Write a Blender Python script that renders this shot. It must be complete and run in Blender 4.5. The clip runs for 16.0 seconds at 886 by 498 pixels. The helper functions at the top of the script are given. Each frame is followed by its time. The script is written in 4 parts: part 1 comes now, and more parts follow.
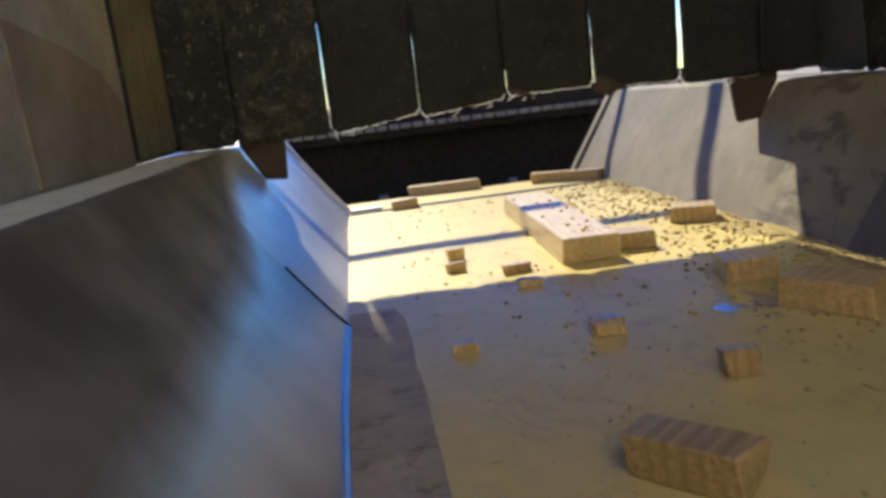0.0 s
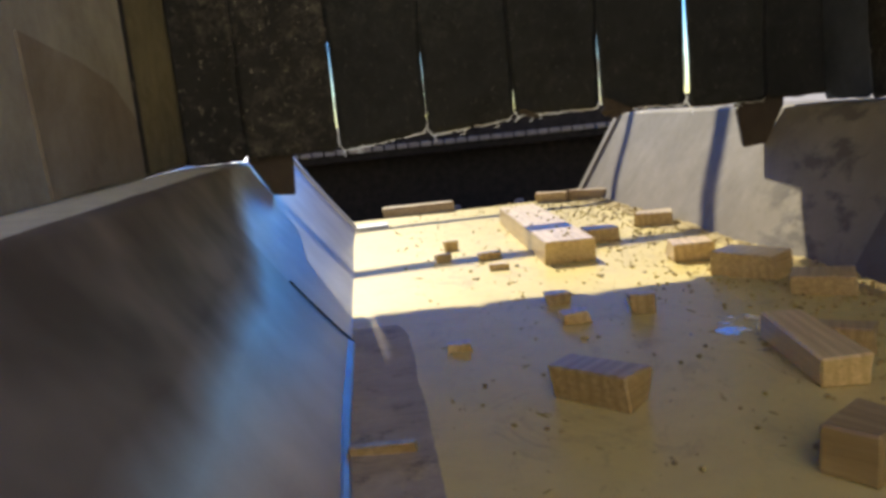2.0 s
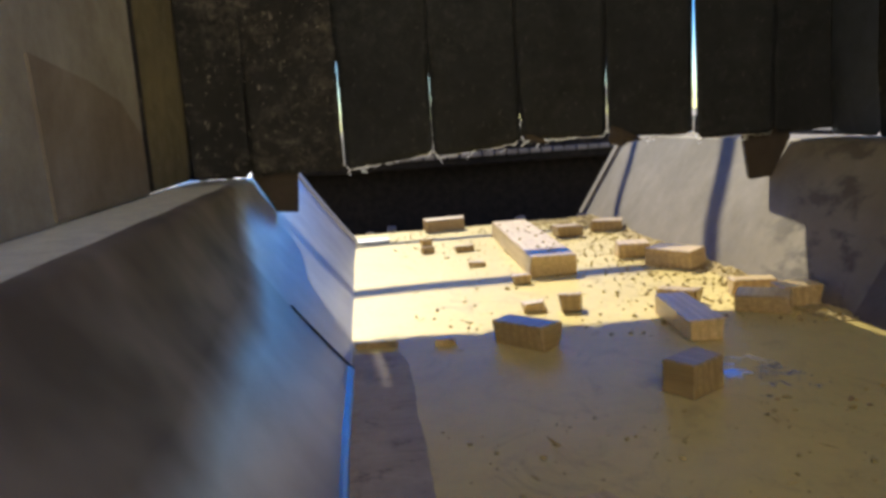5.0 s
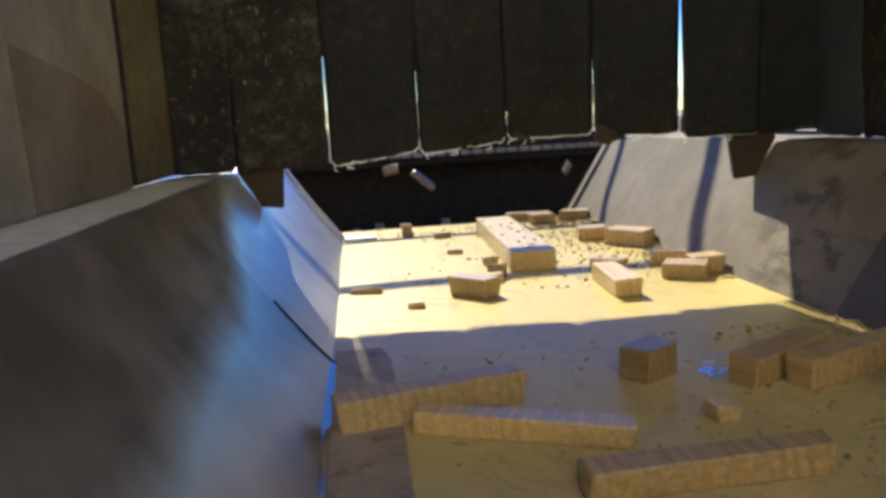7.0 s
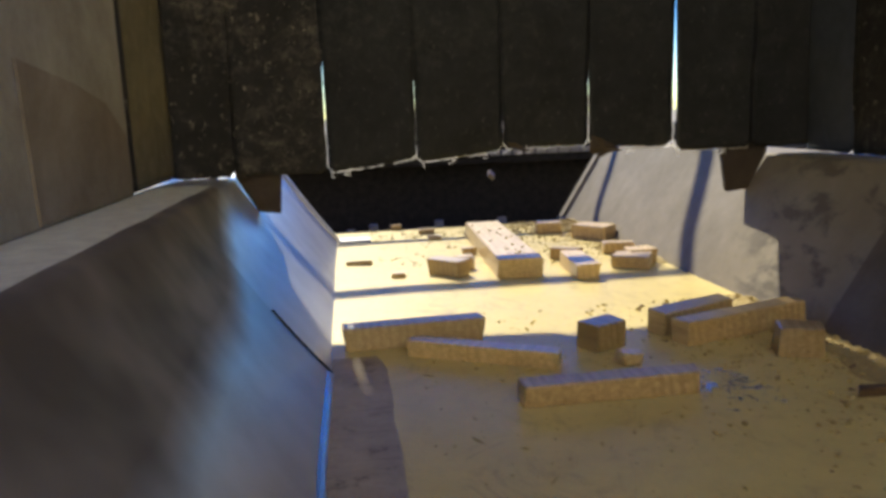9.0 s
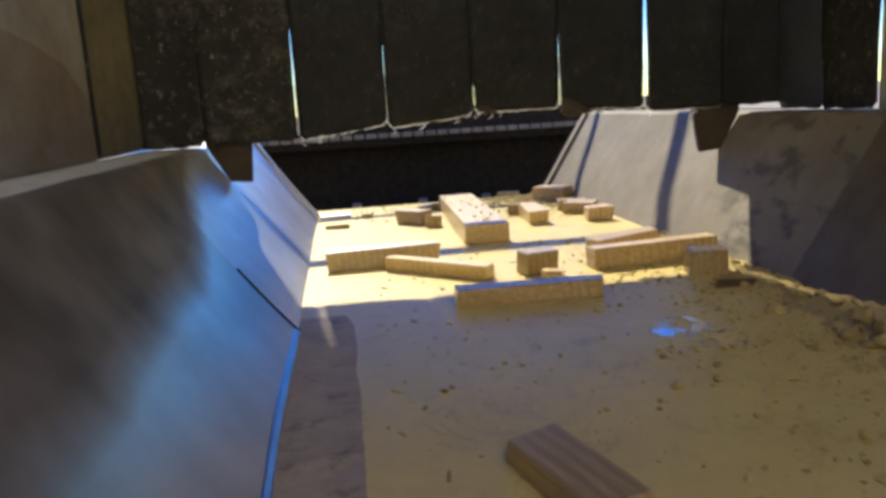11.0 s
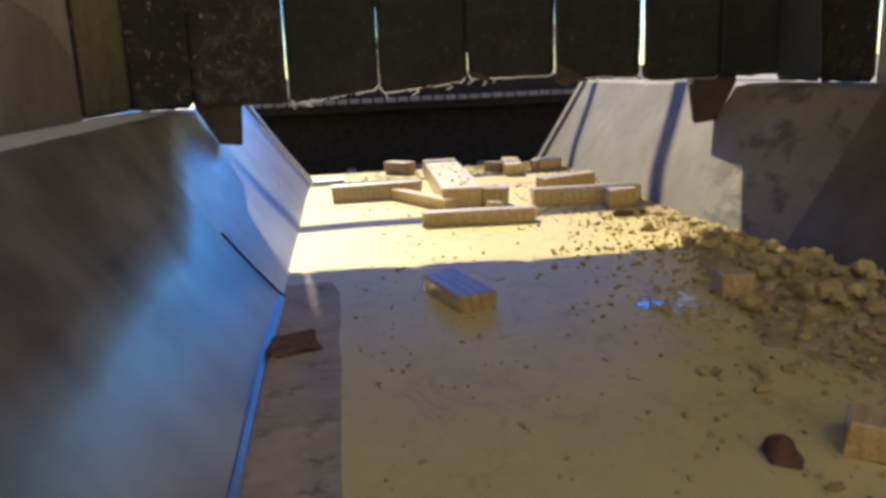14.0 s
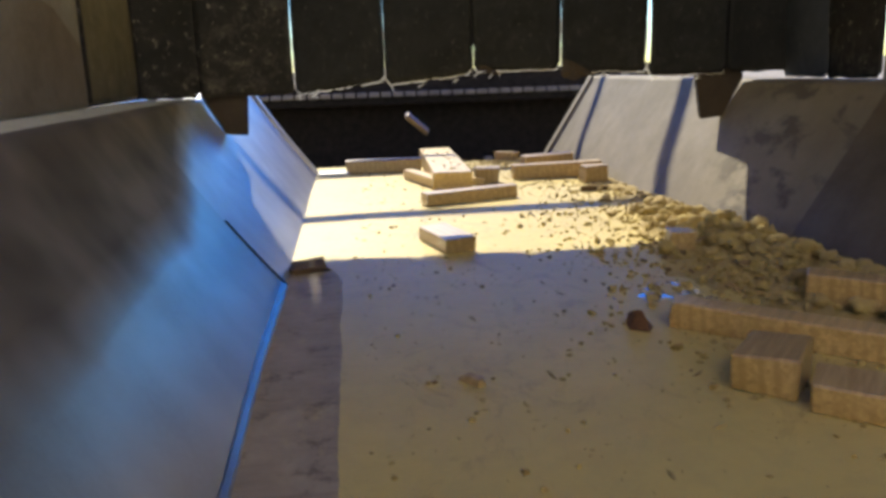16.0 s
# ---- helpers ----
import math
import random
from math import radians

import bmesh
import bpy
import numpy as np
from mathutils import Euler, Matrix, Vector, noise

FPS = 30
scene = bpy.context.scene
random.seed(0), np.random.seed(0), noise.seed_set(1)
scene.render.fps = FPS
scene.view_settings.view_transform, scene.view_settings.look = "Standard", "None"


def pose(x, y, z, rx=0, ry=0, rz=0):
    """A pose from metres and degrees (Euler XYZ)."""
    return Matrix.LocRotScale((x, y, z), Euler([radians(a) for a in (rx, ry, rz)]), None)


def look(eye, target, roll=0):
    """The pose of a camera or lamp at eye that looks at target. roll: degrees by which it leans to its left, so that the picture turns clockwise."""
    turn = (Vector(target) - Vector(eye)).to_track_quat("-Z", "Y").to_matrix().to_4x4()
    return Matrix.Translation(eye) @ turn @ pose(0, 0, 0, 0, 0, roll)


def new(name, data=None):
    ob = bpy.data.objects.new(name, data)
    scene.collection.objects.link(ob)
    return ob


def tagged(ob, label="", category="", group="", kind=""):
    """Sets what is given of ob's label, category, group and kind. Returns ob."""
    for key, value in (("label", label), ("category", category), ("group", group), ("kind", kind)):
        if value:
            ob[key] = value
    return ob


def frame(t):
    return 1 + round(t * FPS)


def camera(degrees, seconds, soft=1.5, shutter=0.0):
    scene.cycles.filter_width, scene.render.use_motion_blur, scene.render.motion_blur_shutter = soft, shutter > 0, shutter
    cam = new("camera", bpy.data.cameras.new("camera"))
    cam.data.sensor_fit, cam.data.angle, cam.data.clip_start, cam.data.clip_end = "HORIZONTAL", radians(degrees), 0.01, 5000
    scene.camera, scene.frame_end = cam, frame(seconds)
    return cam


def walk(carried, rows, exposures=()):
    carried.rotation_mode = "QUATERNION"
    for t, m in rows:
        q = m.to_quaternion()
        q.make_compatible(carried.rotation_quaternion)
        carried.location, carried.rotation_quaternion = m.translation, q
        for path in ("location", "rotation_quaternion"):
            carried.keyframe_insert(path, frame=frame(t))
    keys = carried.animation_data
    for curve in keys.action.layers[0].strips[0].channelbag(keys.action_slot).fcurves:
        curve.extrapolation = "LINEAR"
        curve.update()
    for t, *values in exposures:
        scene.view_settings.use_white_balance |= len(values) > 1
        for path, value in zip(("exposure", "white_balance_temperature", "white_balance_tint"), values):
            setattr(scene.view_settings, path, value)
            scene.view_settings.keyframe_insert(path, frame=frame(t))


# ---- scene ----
cam = camera(60.0, 16.0, soft=3.5, shutter=0.5)
# t, x, y, z, tilt, lean, turn
PATH = [
    (0, 0.0519, 2.3820, 0.3595, 78.544, 6.765, -6.924),
    (0.5, 0.0517, 2.3818, 0.3575, 79.147, 6.692, -6.617),
    (1, 0.0505, 2.3813, 0.3531, 79.652, 6.406, -6.276),
    (1.5, 0.0523, 2.3755, 0.3524, 79.734, 6.043, -6.196),
    (2, 0.0539, 2.3734, 0.3564, 80.112, 5.732, -6.242),
    (2.5, 0.0507, 2.3748, 0.3644, 80.045, 5.324, -6.636),
    (3, 0.0509, 2.3812, 0.3745, 79.967, 5.239, -6.734),
    (3.5, 0.0516, 2.3885, 0.3892, 79.834, 4.873, -6.789),
    (4, 0.0477, 2.3908, 0.3950, 80.101, 4.459, -6.493),
    (6.5, 0.0551, 2.3794, 0.3879, 80.845, 3.066, -6.173),
    (7, 0.0592, 2.3859, 0.3880, 80.472, 3.204, -6.710),
    (7.5, 0.0613, 2.3811, 0.3998, 80.342, 3.106, -7.008),
    (8, 0.0506, 2.3798, 0.4159, 80.097, 2.879, -6.908),
    (8.5, 0.0442, 2.3770, 0.4251, 80.095, 2.317, -6.970),
    (9, 0.0491, 2.3701, 0.4200, 80.097, 2.154, -7.223),
    (11.5, 0.1130, 2.3529, 0.3466, 78.776, 3.572, -7.720),
    (12, 0.1299, 2.3552, 0.3411, 78.053, 3.529, -7.709),
    (12.5, 0.1452, 2.3572, 0.3419, 77.722, 3.524, -8.098),
    (13, 0.1337, 2.3573, 0.3514, 77.255, 3.318, -7.819),
    (13.5, 0.1229, 2.3587, 0.3575, 77.026, 2.874, -7.680),
    (14, 0.1178, 2.3614, 0.3597, 76.860, 2.356, -7.632),
    (14.5, 0.1142, 2.3577, 0.3514, 76.863, 2.400, -7.576),
    (15, 0.1175, 2.3540, 0.3488, 76.830, 2.075, -7.455),
    (15.5, 0.1198, 2.3538, 0.3484, 76.728, 1.776, -7.218),
    (16, 0.1245, 2.3539, 0.3490, 76.679, 1.767, -6.947),
]
walk(cam, [(t, pose(x, y, z, a, b, c)) for t, x, y, z, a, b, c in PATH], exposures=[(0, 0.80, 7350, 2), (9.2, 0.80, 7350, 2), (11.3, 0.87, 7500, 2), (16, 0.87, 7500, 2)])

# ---- light ----
SUN_SLOPE = 1.2          # metres that a shadow runs back for each metre of height
SUN_DIR = Vector((-0.10, SUN_SLOPE, 1.0)).normalized()
world = bpy.data.worlds.new("sky")
scene.world = world
world.use_nodes = True
wn = world.node_tree.nodes
sky = wn.new("ShaderNodeTexSky")
sky.sky_type = "NISHITA"
sky.sun_disc = False
sky.sun_elevation = math.asin(SUN_DIR.z)
sky.sun_rotation = math.atan2(SUN_DIR.x, SUN_DIR.y)
sky.air_density = 1.0
sky.dust_density = 0.0
sky.ozone_density = 5.0
wn["Background"].inputs["Strength"].default_value = 0.15
deep = wn.new("ShaderNodeHueSaturation")
deep.inputs["Saturation"].default_value = 1.6
deep.inputs["Hue"].default_value = 0.531
world.node_tree.links.new(sky.outputs["Color"], deep.inputs["Color"])
world.node_tree.links.new(deep.outputs["Color"], wn["Background"].inputs["Color"])
lamp = bpy.data.lights.new("sun", "SUN")
lamp.energy = 4.7
lamp.angle = radians(1.5)
lamp.color = (1.0, 0.95, 0.86)
sun = new("sun", lamp)
sun.matrix_world = look(SUN_DIR * 20, (0, 0, 0))


# ---- materials ----
class Mat:
    """A node material under construction."""

    def __init__(self, name, rough=0.6, metal=0.0, spec=0.5):
        self.m = bpy.data.materials.new(name)
        self.m.use_nodes = True
        self.t = self.m.node_tree
        self.b = self.t.nodes["Principled BSDF"]
        self.b.inputs["Roughness"].default_value = rough
        self.b.inputs["Metallic"].default_value = metal
        self.b.inputs["Specular IOR Level"].default_value = spec
        self.co = self.t.nodes.new("ShaderNodeTexCoord")

    def n(self, kind, **values):
        node = self.t.nodes.new(kind)
        for k, v in values.items():
            node.inputs[k.replace("_", " ")].default_value = v
        return node

    def link(self, a, b):
        self.t.links.new(a, b)

    def space(self, scale=(1, 1, 1), world_space=False, spin=(0, 0, 0)):
        mp = self.n("ShaderNodeMapping", Scale=scale, Rotation=spin)
        src = self.co.outputs["Object"]
        if world_space:
            src = self.t.nodes.new("ShaderNodeNewGeometry").outputs["Position"]
        self.link(src, mp.inputs["Vector"])
        return mp.outputs["Vector"]

    def noise(self, vec, scale, detail=6.0, rough=0.6, warp=0.0):
        nz = self.n("ShaderNodeTexNoise", Scale=scale, Detail=detail, Roughness=rough, Distortion=warp)
        self.link(vec, nz.inputs["Vector"])
        return nz.outputs["Fac"]

    def ramp(self, fac, *stops):
        r = self.t.nodes.new("ShaderNodeValToRGB")
        e = r.color_ramp.elements
        while len(e) < len(stops):
            e.new(0.5)
        for el, (p, c) in zip(e, stops):
            el.position = p
            el.color = (*c, 1) if isinstance(c, tuple) else (c, c, c, 1)
        self.link(fac, r.inputs["Fac"])
        return r.outputs["Color"]

    def mix(self, fac, a, b, how="MIX"):
        mx = self.t.nodes.new("ShaderNodeMix")
        mx.data_type, mx.blend_type = "RGBA", how
        for sock, v in ((mx.inputs[0], fac), (mx.inputs[6], a), (mx.inputs[7], b)):
            if isinstance(v, (int, float)):
                sock.default_value = v
            elif isinstance(v, tuple):
                sock.default_value = (*v, 1)
            else:
                self.link(v, sock)
        return mx.outputs[2]

    def colour(self, out):
        self.link(out, self.b.inputs["Base Color"])
        return self

    def roughness(self, out):
        self.link(out, self.b.inputs["Roughness"])
        return self

    def metallic(self, out):
        self.link(out, self.b.inputs["Metallic"])
        return self

    def bump(self, fac, dist=0.002, strength=0.6):
        bp = self.n("ShaderNodeBump", Distance=dist, Strength=strength)
        self.link(fac, bp.inputs["Height"])
        self.link(bp.outputs["Normal"], self.b.inputs["Normal"])
        return self


def make_zinc(name, light, dark, rough, stain, metal=0.8, scratch=0.3, relief=0.25, soot=False, polished=False, spec=0.25):
    """Worn sheet steel: blotches, fine speckle, long scratches, dusty stains; soot: dark smears and an even browner
    tone near one end; polished: rubbed bright by the load below, brown and dull above.
    """
    k = Mat(name, rough=0.4, metal=0.75, spec=spec)
    v = k.space(world_space=True)
    blot = k.noise(v, 8, 2 if polished else 6, 0.6 if polished else 0.7, 0.15)
    fine = k.noise(v, 140, 4, 0.7)
    scr = k.noise(k.space((3, 160, 3), True, (0, 0, 0.25)), 2.0, 3, 0.5)
    base = k.ramp(blot, (0.3, dark), (0.72, light))
    base = k.mix(k.ramp(fine, (0.35, 0.0), (0.75, 0.35)), base, light)
    base = k.mix(k.ramp(scr, (0.62, 0.0), (0.74, scratch)), base, light)
    st = k.ramp(k.noise(v, 4.2, 2 if polished else 6, 0.6 if polished else 0.72, 0.2), (0.36, 0.0), (0.82, 0.4 if polished else 0.85))
    base = k.mix(st, base, stain)
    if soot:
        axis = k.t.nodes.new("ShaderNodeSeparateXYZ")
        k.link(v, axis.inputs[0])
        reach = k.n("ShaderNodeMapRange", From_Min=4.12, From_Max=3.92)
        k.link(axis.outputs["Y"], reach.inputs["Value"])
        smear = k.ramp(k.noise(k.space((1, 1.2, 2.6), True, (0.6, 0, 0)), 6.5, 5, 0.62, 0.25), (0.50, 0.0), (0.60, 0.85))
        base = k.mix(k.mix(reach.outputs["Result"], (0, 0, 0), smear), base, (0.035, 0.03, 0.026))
        # even browner tone over the same end
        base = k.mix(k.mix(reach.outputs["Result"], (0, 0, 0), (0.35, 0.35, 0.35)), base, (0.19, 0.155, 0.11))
    spread = 0.02 if polished else 0.12
    gloss = k.ramp(blot, (0.15, rough + spread), (0.85, rough - spread))
    sheen = k.ramp(st, (0.0, metal), (0.9, metal * 0.3))
    if polished:
        axis = k.t.nodes.new("ShaderNodeSeparateXYZ")
        k.link(v, axis.inputs[0])
        line = k.n("ShaderNodeMapRange", From_Min=3.44, From_Max=4.10, To_Min=0.156, To_Max=0.325)
        k.link(axis.outputs["Y"], line.inputs["Value"])
        above = k.t.nodes.new("ShaderNodeMath")
        above.operation = "SUBTRACT"
        k.link(axis.outputs["Z"], above.inputs[0])
        k.link(line.outputs["Result"], above.inputs[1])
        ragged = k.t.nodes.new("ShaderNodeMath")
        ragged.operation = "MULTIPLY_ADD"
        ragged.inputs[1].default_value = 0.03
        ragged.inputs[2].default_value = -0.015
        k.link(k.noise(v, 9, 2, 0.5), ragged.inputs[0])
        both_terms = k.t.nodes.new("ShaderNodeMath")
        k.link(above.outputs[0], both_terms.inputs[0])
        k.link(ragged.outputs[0], both_terms.inputs[1])
        band = k.n("ShaderNodeMapRange", From_Min=-0.030, From_Max=0.020)
        k.link(both_terms.outputs[0], band.inputs["Value"])
        dull = band.outputs["Result"]
        rust = k.ramp(blot, (0.3, (0.10, 0.084, 0.064)), (0.7, (0.235, 0.20, 0.153)))
        rust = k.mix(st, rust, (0.095, 0.076, 0.057))
        base = k.mix(dull, base, rust)
        gloss = k.mix(dull, gloss, (0.62, 0.62, 0.62))
        sheen = k.mix(dull, sheen, (0.1, 0.1, 0.1))
    k.colour(base)
    k.roughness(gloss)
    k.metallic(sheen)
    k.bump(fine if polished else k.mix(0.5, blot, fine), 0.003, relief)
    return k.m


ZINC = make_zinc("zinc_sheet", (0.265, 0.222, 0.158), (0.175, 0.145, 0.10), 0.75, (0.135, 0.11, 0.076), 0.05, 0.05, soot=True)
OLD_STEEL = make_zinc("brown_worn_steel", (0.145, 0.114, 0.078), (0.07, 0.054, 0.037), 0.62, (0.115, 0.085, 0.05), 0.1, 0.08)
SHINY_STEEL = make_zinc("brown_polished_steel", (0.47, 0.46, 0.45), (0.34, 0.32, 0.305), 0.30, (0.15, 0.125, 0.10), 0.85, 0.06, 0.06, polished=True)
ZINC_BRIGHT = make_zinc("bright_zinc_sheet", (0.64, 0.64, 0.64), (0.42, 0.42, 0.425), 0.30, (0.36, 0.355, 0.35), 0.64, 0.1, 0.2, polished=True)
PANEL = make_zinc("dusty_grey_panel", (0.50, 0.49, 0.41), (0.31, 0.29, 0.23), 0.6, (0.17, 0.13, 0.095), 0.15)
# darker, browner copy of PANEL for its shaded patch
PANEL_SHADE = make_zinc("panel_shade_brown", (0.36, 0.32, 0.255), (0.21, 0.175, 0.13), 0.6, (0.15, 0.11, 0.08), 0.15)


def make_wood(name, light, dark, end):
    k = Mat(name, rough=0.34, spec=0.6)
    info = k.t.nodes.new("ShaderNodeObjectInfo")
    add = k.t.nodes.new("ShaderNodeVectorMath")
    mul = k.t.nodes.new("ShaderNodeVectorMath")
    mul.operation = "SCALE"
    mul.inputs[0].default_value = (3.1, 5.7, 1.9)
    k.link(info.outputs["Random"], mul.inputs["Scale"])
    k.link(k.co.outputs["Object"], add.inputs[0])
    k.link(mul.outputs[0], add.inputs[1])
    mp = k.n("ShaderNodeMapping", Scale=(60, 4, 60))
    k.link(add.outputs[0], mp.inputs["Vector"])
    grain = k.noise(mp.outputs["Vector"], 2.2, 5, 0.6, 0.8)
    rings = k.n("ShaderNodeMapping", Scale=(1, 0.1, 0.35), Rotation=(0, 0.25, 0))
    k.link(add.outputs[0], rings.inputs["Vector"])
    wave = k.n("ShaderNodeTexWave", Scale=19.0, Distortion=4.5, Detail=3.0, Detail_Scale=0.8)
    wave.bands_direction = "X"
    k.link(rings.outputs["Vector"], wave.inputs["Vector"])
    blot = k.noise(add.outputs[0], 22, 5, 0.65)
    c = k.ramp(grain, (0.3, dark), (0.65, light))
    stripes = k.mix(k.ramp(k.noise(add.outputs[0], 9, 2, 0.5), (0.40, 0.2), (0.60, 1.0)), (0.0, 0.0, 0.0), k.ramp(wave.outputs["Fac"], (0.45, 0.0), (0.9, 0.65)))
    c = k.mix(stripes, c, dark)
    c = k.mix(k.ramp(blot, (0.5, 0.0), (0.75, 0.4)), c, end)
    hue = k.n("ShaderNodeHueSaturation")
    k.link(c, hue.inputs["Color"])
    val = k.n("ShaderNodeMapRange", To_Min=0.75, To_Max=1.15)
    k.link(info.outputs["Random"], val.inputs["Value"])
    k.link(val.outputs["Result"], hue.inputs["Value"])
    k.colour(hue.outputs["Color"])
    k.bump(k.mix(0.4, grain, blot), 0.0015, 0.5)
    return k.m


WOOD = make_wood("sawn_softwood", (0.58, 0.415, 0.195), (0.33, 0.215, 0.085), (0.42, 0.29, 0.118))
WOOD_PALE = make_wood("pale_sawn_softwood", (0.70, 0.525, 0.26), (0.45, 0.305, 0.125), (0.52, 0.37, 0.165))


def make_sawdust_floor():
    """Steel pan under a film of sawdust, worn through to shiny metal in patches."""
    k = Mat("sawdust_film_on_steel", rough=0.7, spec=0.16)
    v = k.space(world_space=True)
    big = k.noise(v, 3.2, 6, 0.6, 0.7)
    mid = k.noise(v, 26, 6, 0.7, 0.3)
    fine = k.noise(v, 420, 3, 0.7)
    c = k.ramp(big, (0.3, (0.545, 0.428, 0.15)), (0.7, (0.65, 0.515, 0.195)))
    c = k.mix(k.ramp(mid, (0.42, 0.0), (0.72, 0.4)), c, (0.46, 0.345, 0.145))
    c = k.mix(k.ramp(fine, (0.55, 0.0), (0.8, 0.45)), c, (0.73, 0.575, 0.245))
    c = k.mix(k.ramp(k.noise(k.space((1, 0.6, 1), True), 11, 7, 0.75, 1.0), (0.54, 0.0), (0.70, 0.55)), c, (0.27, 0.19, 0.085))
    axis = k.n("ShaderNodeMapping", Location=(-4.8, -23.9, 0), Scale=(8.0, 7.0, 0))
    k.link(v, axis.inputs["Vector"])
    worn = k.t.nodes.new("ShaderNodeTexGradient")
    worn.gradient_type = "SPHERICAL"
    k.link(axis.outputs["Vector"], worn.inputs["Vector"])
    patch = k.t.nodes.new("ShaderNodeMath")
    patch.operation = "MULTIPLY_ADD"
    patch.inputs[1].default_value = 0.26
    k.link(worn.outputs["Fac"], patch.inputs[0])
    k.link(k.noise(k.space((1, 0.8, 1), True), 26, 7, 0.75, 0.4), patch.inputs[2])
    bare = k.ramp(patch.outputs[0], (0.685, 0.0), (0.73, 0.95))
    c = k.mix(bare, c, (0.62, 0.62, 0.62))
    k.colour(c)
    k.metallic(k.ramp(bare, (0.0, 0.0), (1.0, 0.9)))
    k.roughness(k.ramp(bare, (0.0, 0.37), (0.8, 0.12)))
    k.bump(k.mix(0.45, mid, fine), 0.0012, 0.3)
    return k.m


FLOOR = make_sawdust_floor()


def make_side_strip():
    k = Mat("dark_edge_strip", rough=0.6, spec=0.3)
    v = k.space(world_space=True)
    c = k.ramp(k.noise(v, 14, 6, 0.7, 0.5), (0.3, (0.27, 0.215, 0.15)), (0.75, (0.45, 0.36, 0.24)))
    c = k.mix(k.ramp(k.noise(k.space((1, 9, 1), True), 9, 4, 0.6), (0.52, 0.0), (0.75, 0.5)), c, (0.12, 0.09, 0.065))
    c = k.mix(k.ramp(k.noise(k.space((1, 0.5, 1), True), 18, 6, 0.75, 0.8), (0.56, 0.0), (0.7, 0.6)), c, (0.55, 0.42, 0.2))
    c = k.mix(k.ramp(k.noise(v, 21, 5, 0.7), (0.56, 0.0), (0.68, 0.7)), c, (0.10, 0.075, 0.05))
    k.colour(c).bump(k.noise(v, 120, 4, 0.7), 0.002, 0.5)
    return k.m


STRIP = make_side_strip()


def make_rubber(name, base, grey, amount):
    k = Mat(name, rough=0.6, spec=0.22)
    v = k.space(world_space=True)
    c = k.ramp(k.noise(v, 9, 6, 0.7, 0.4), (0.3, base), (0.8, tuple(a * 2.0 for a in base)))
    worn = k.ramp(k.noise(v, 5.5, 5, 0.75, 0.8), (0.46, 0.0), (0.66, 0.8))
    mottle = k.ramp(k.noise(v, 38, 6, 0.8, 0.5), (0.44, 0.0), (0.62, amount))
    c = k.mix(k.mix(mottle, (0, 0, 0), worn), c, tuple(a * 0.55 for a in grey))
    c = k.mix(k.ramp(k.noise(k.space((1, 1, 0.7), True), 75, 5, 0.7, 0.2), (0.60, 0.0), (0.74, amount)), c, grey)
    k.colour(c)
    k.roughness(k.ramp(k.noise(v, 24, 4, 0.7), (0.3, 0.8), (0.75, 0.46)))
    k.bump(k.noise(v, 55, 6, 0.7), 0.004, 0.5)
    return k.m


RUBBER = make_rubber("black_rubber", (0.0095, 0.0098, 0.0102), (0.085, 0.083, 0.075), 0.7)
RUBBER_DUSTY = make_rubber("dusty_rubber", (0.013, 0.012, 0.011), (0.32, 0.28, 0.23), 0.9)
RUBBER_TAN = make_rubber("tan_dust_caked_rubber", (0.13, 0.114, 0.07), (0.34, 0.30, 0.19), 0.95)
RUBBER_BROWN = make_rubber("brown_dusty_rubber", (0.034, 0.025, 0.018), (0.09, 0.07, 0.05), 0.6)
RUBBER_BLUE = make_rubber("blue_grey_rubber", (0.035, 0.04, 0.05), (0.10, 0.11, 0.12), 0.4)


def make_plain(name, base, rough, metal=0.0, vary=0.4, scale=30, spec=0.4):
    k = Mat(name, rough=rough, metal=metal, spec=spec)
    v = k.space(world_space=True)
    k.colour(k.ramp(k.noise(v, scale, 6, 0.7), (0.3, tuple(a * (1 - vary) for a in base)), (0.75, tuple(min(1, a * (1 + vary)) for a in base))))
    k.bump(k.noise(v, scale * 4, 4, 0.7), 0.002, 0.4)
    return k.m


# near-black base puts the dark of an unlit hollow into the colour
UNLIT_DARK = make_plain("unlit_dark_steel", (0.032, 0.027, 0.023), 0.9, spec=0.08)
TOOTH = make_plain("worn_dark_steel", (0.30, 0.26, 0.21), 0.6, 0.1)
BEAM = make_plain("painted_beam", (0.22, 0.22, 0.21), 0.5, 0.3)
GRAVEL = make_plain("yard_gravel", (0.30, 0.26, 0.20), 0.9, 0.0, 0.5, 6)
# pale, so that the added roof and back wall bounce light
PLASTER = make_plain("pale_painted_sheet", (0.84, 0.76, 0.60), 0.9, 0.0, 0.08, 3)
DUST = make_plain("pale_dust", (0.60, 0.59, 0.46), 0.95, 0.0, 0.2, 30)


def make_crumb(name, light, dark):
    """Sawdust clods, each a little different in tone."""
    k = Mat(name, rough=0.9, spec=0.2)
    geo = k.t.nodes.new("ShaderNodeNewGeometry")
    v = k.space(world_space=True)
    c = k.ramp(geo.outputs["Random Per Island"], (0.0, dark), (0.35, light), (0.8, light), (1.0, tuple(min(1, a * 1.25) for a in light)))
    k.colour(k.mix(k.ramp(k.noise(v, 160, 5, 0.7), (0.35, 0.0), (0.7, 0.55)), c, dark))
    k.bump(k.noise(v, 420, 4, 0.75), 0.003, 0.7)
    return k.m


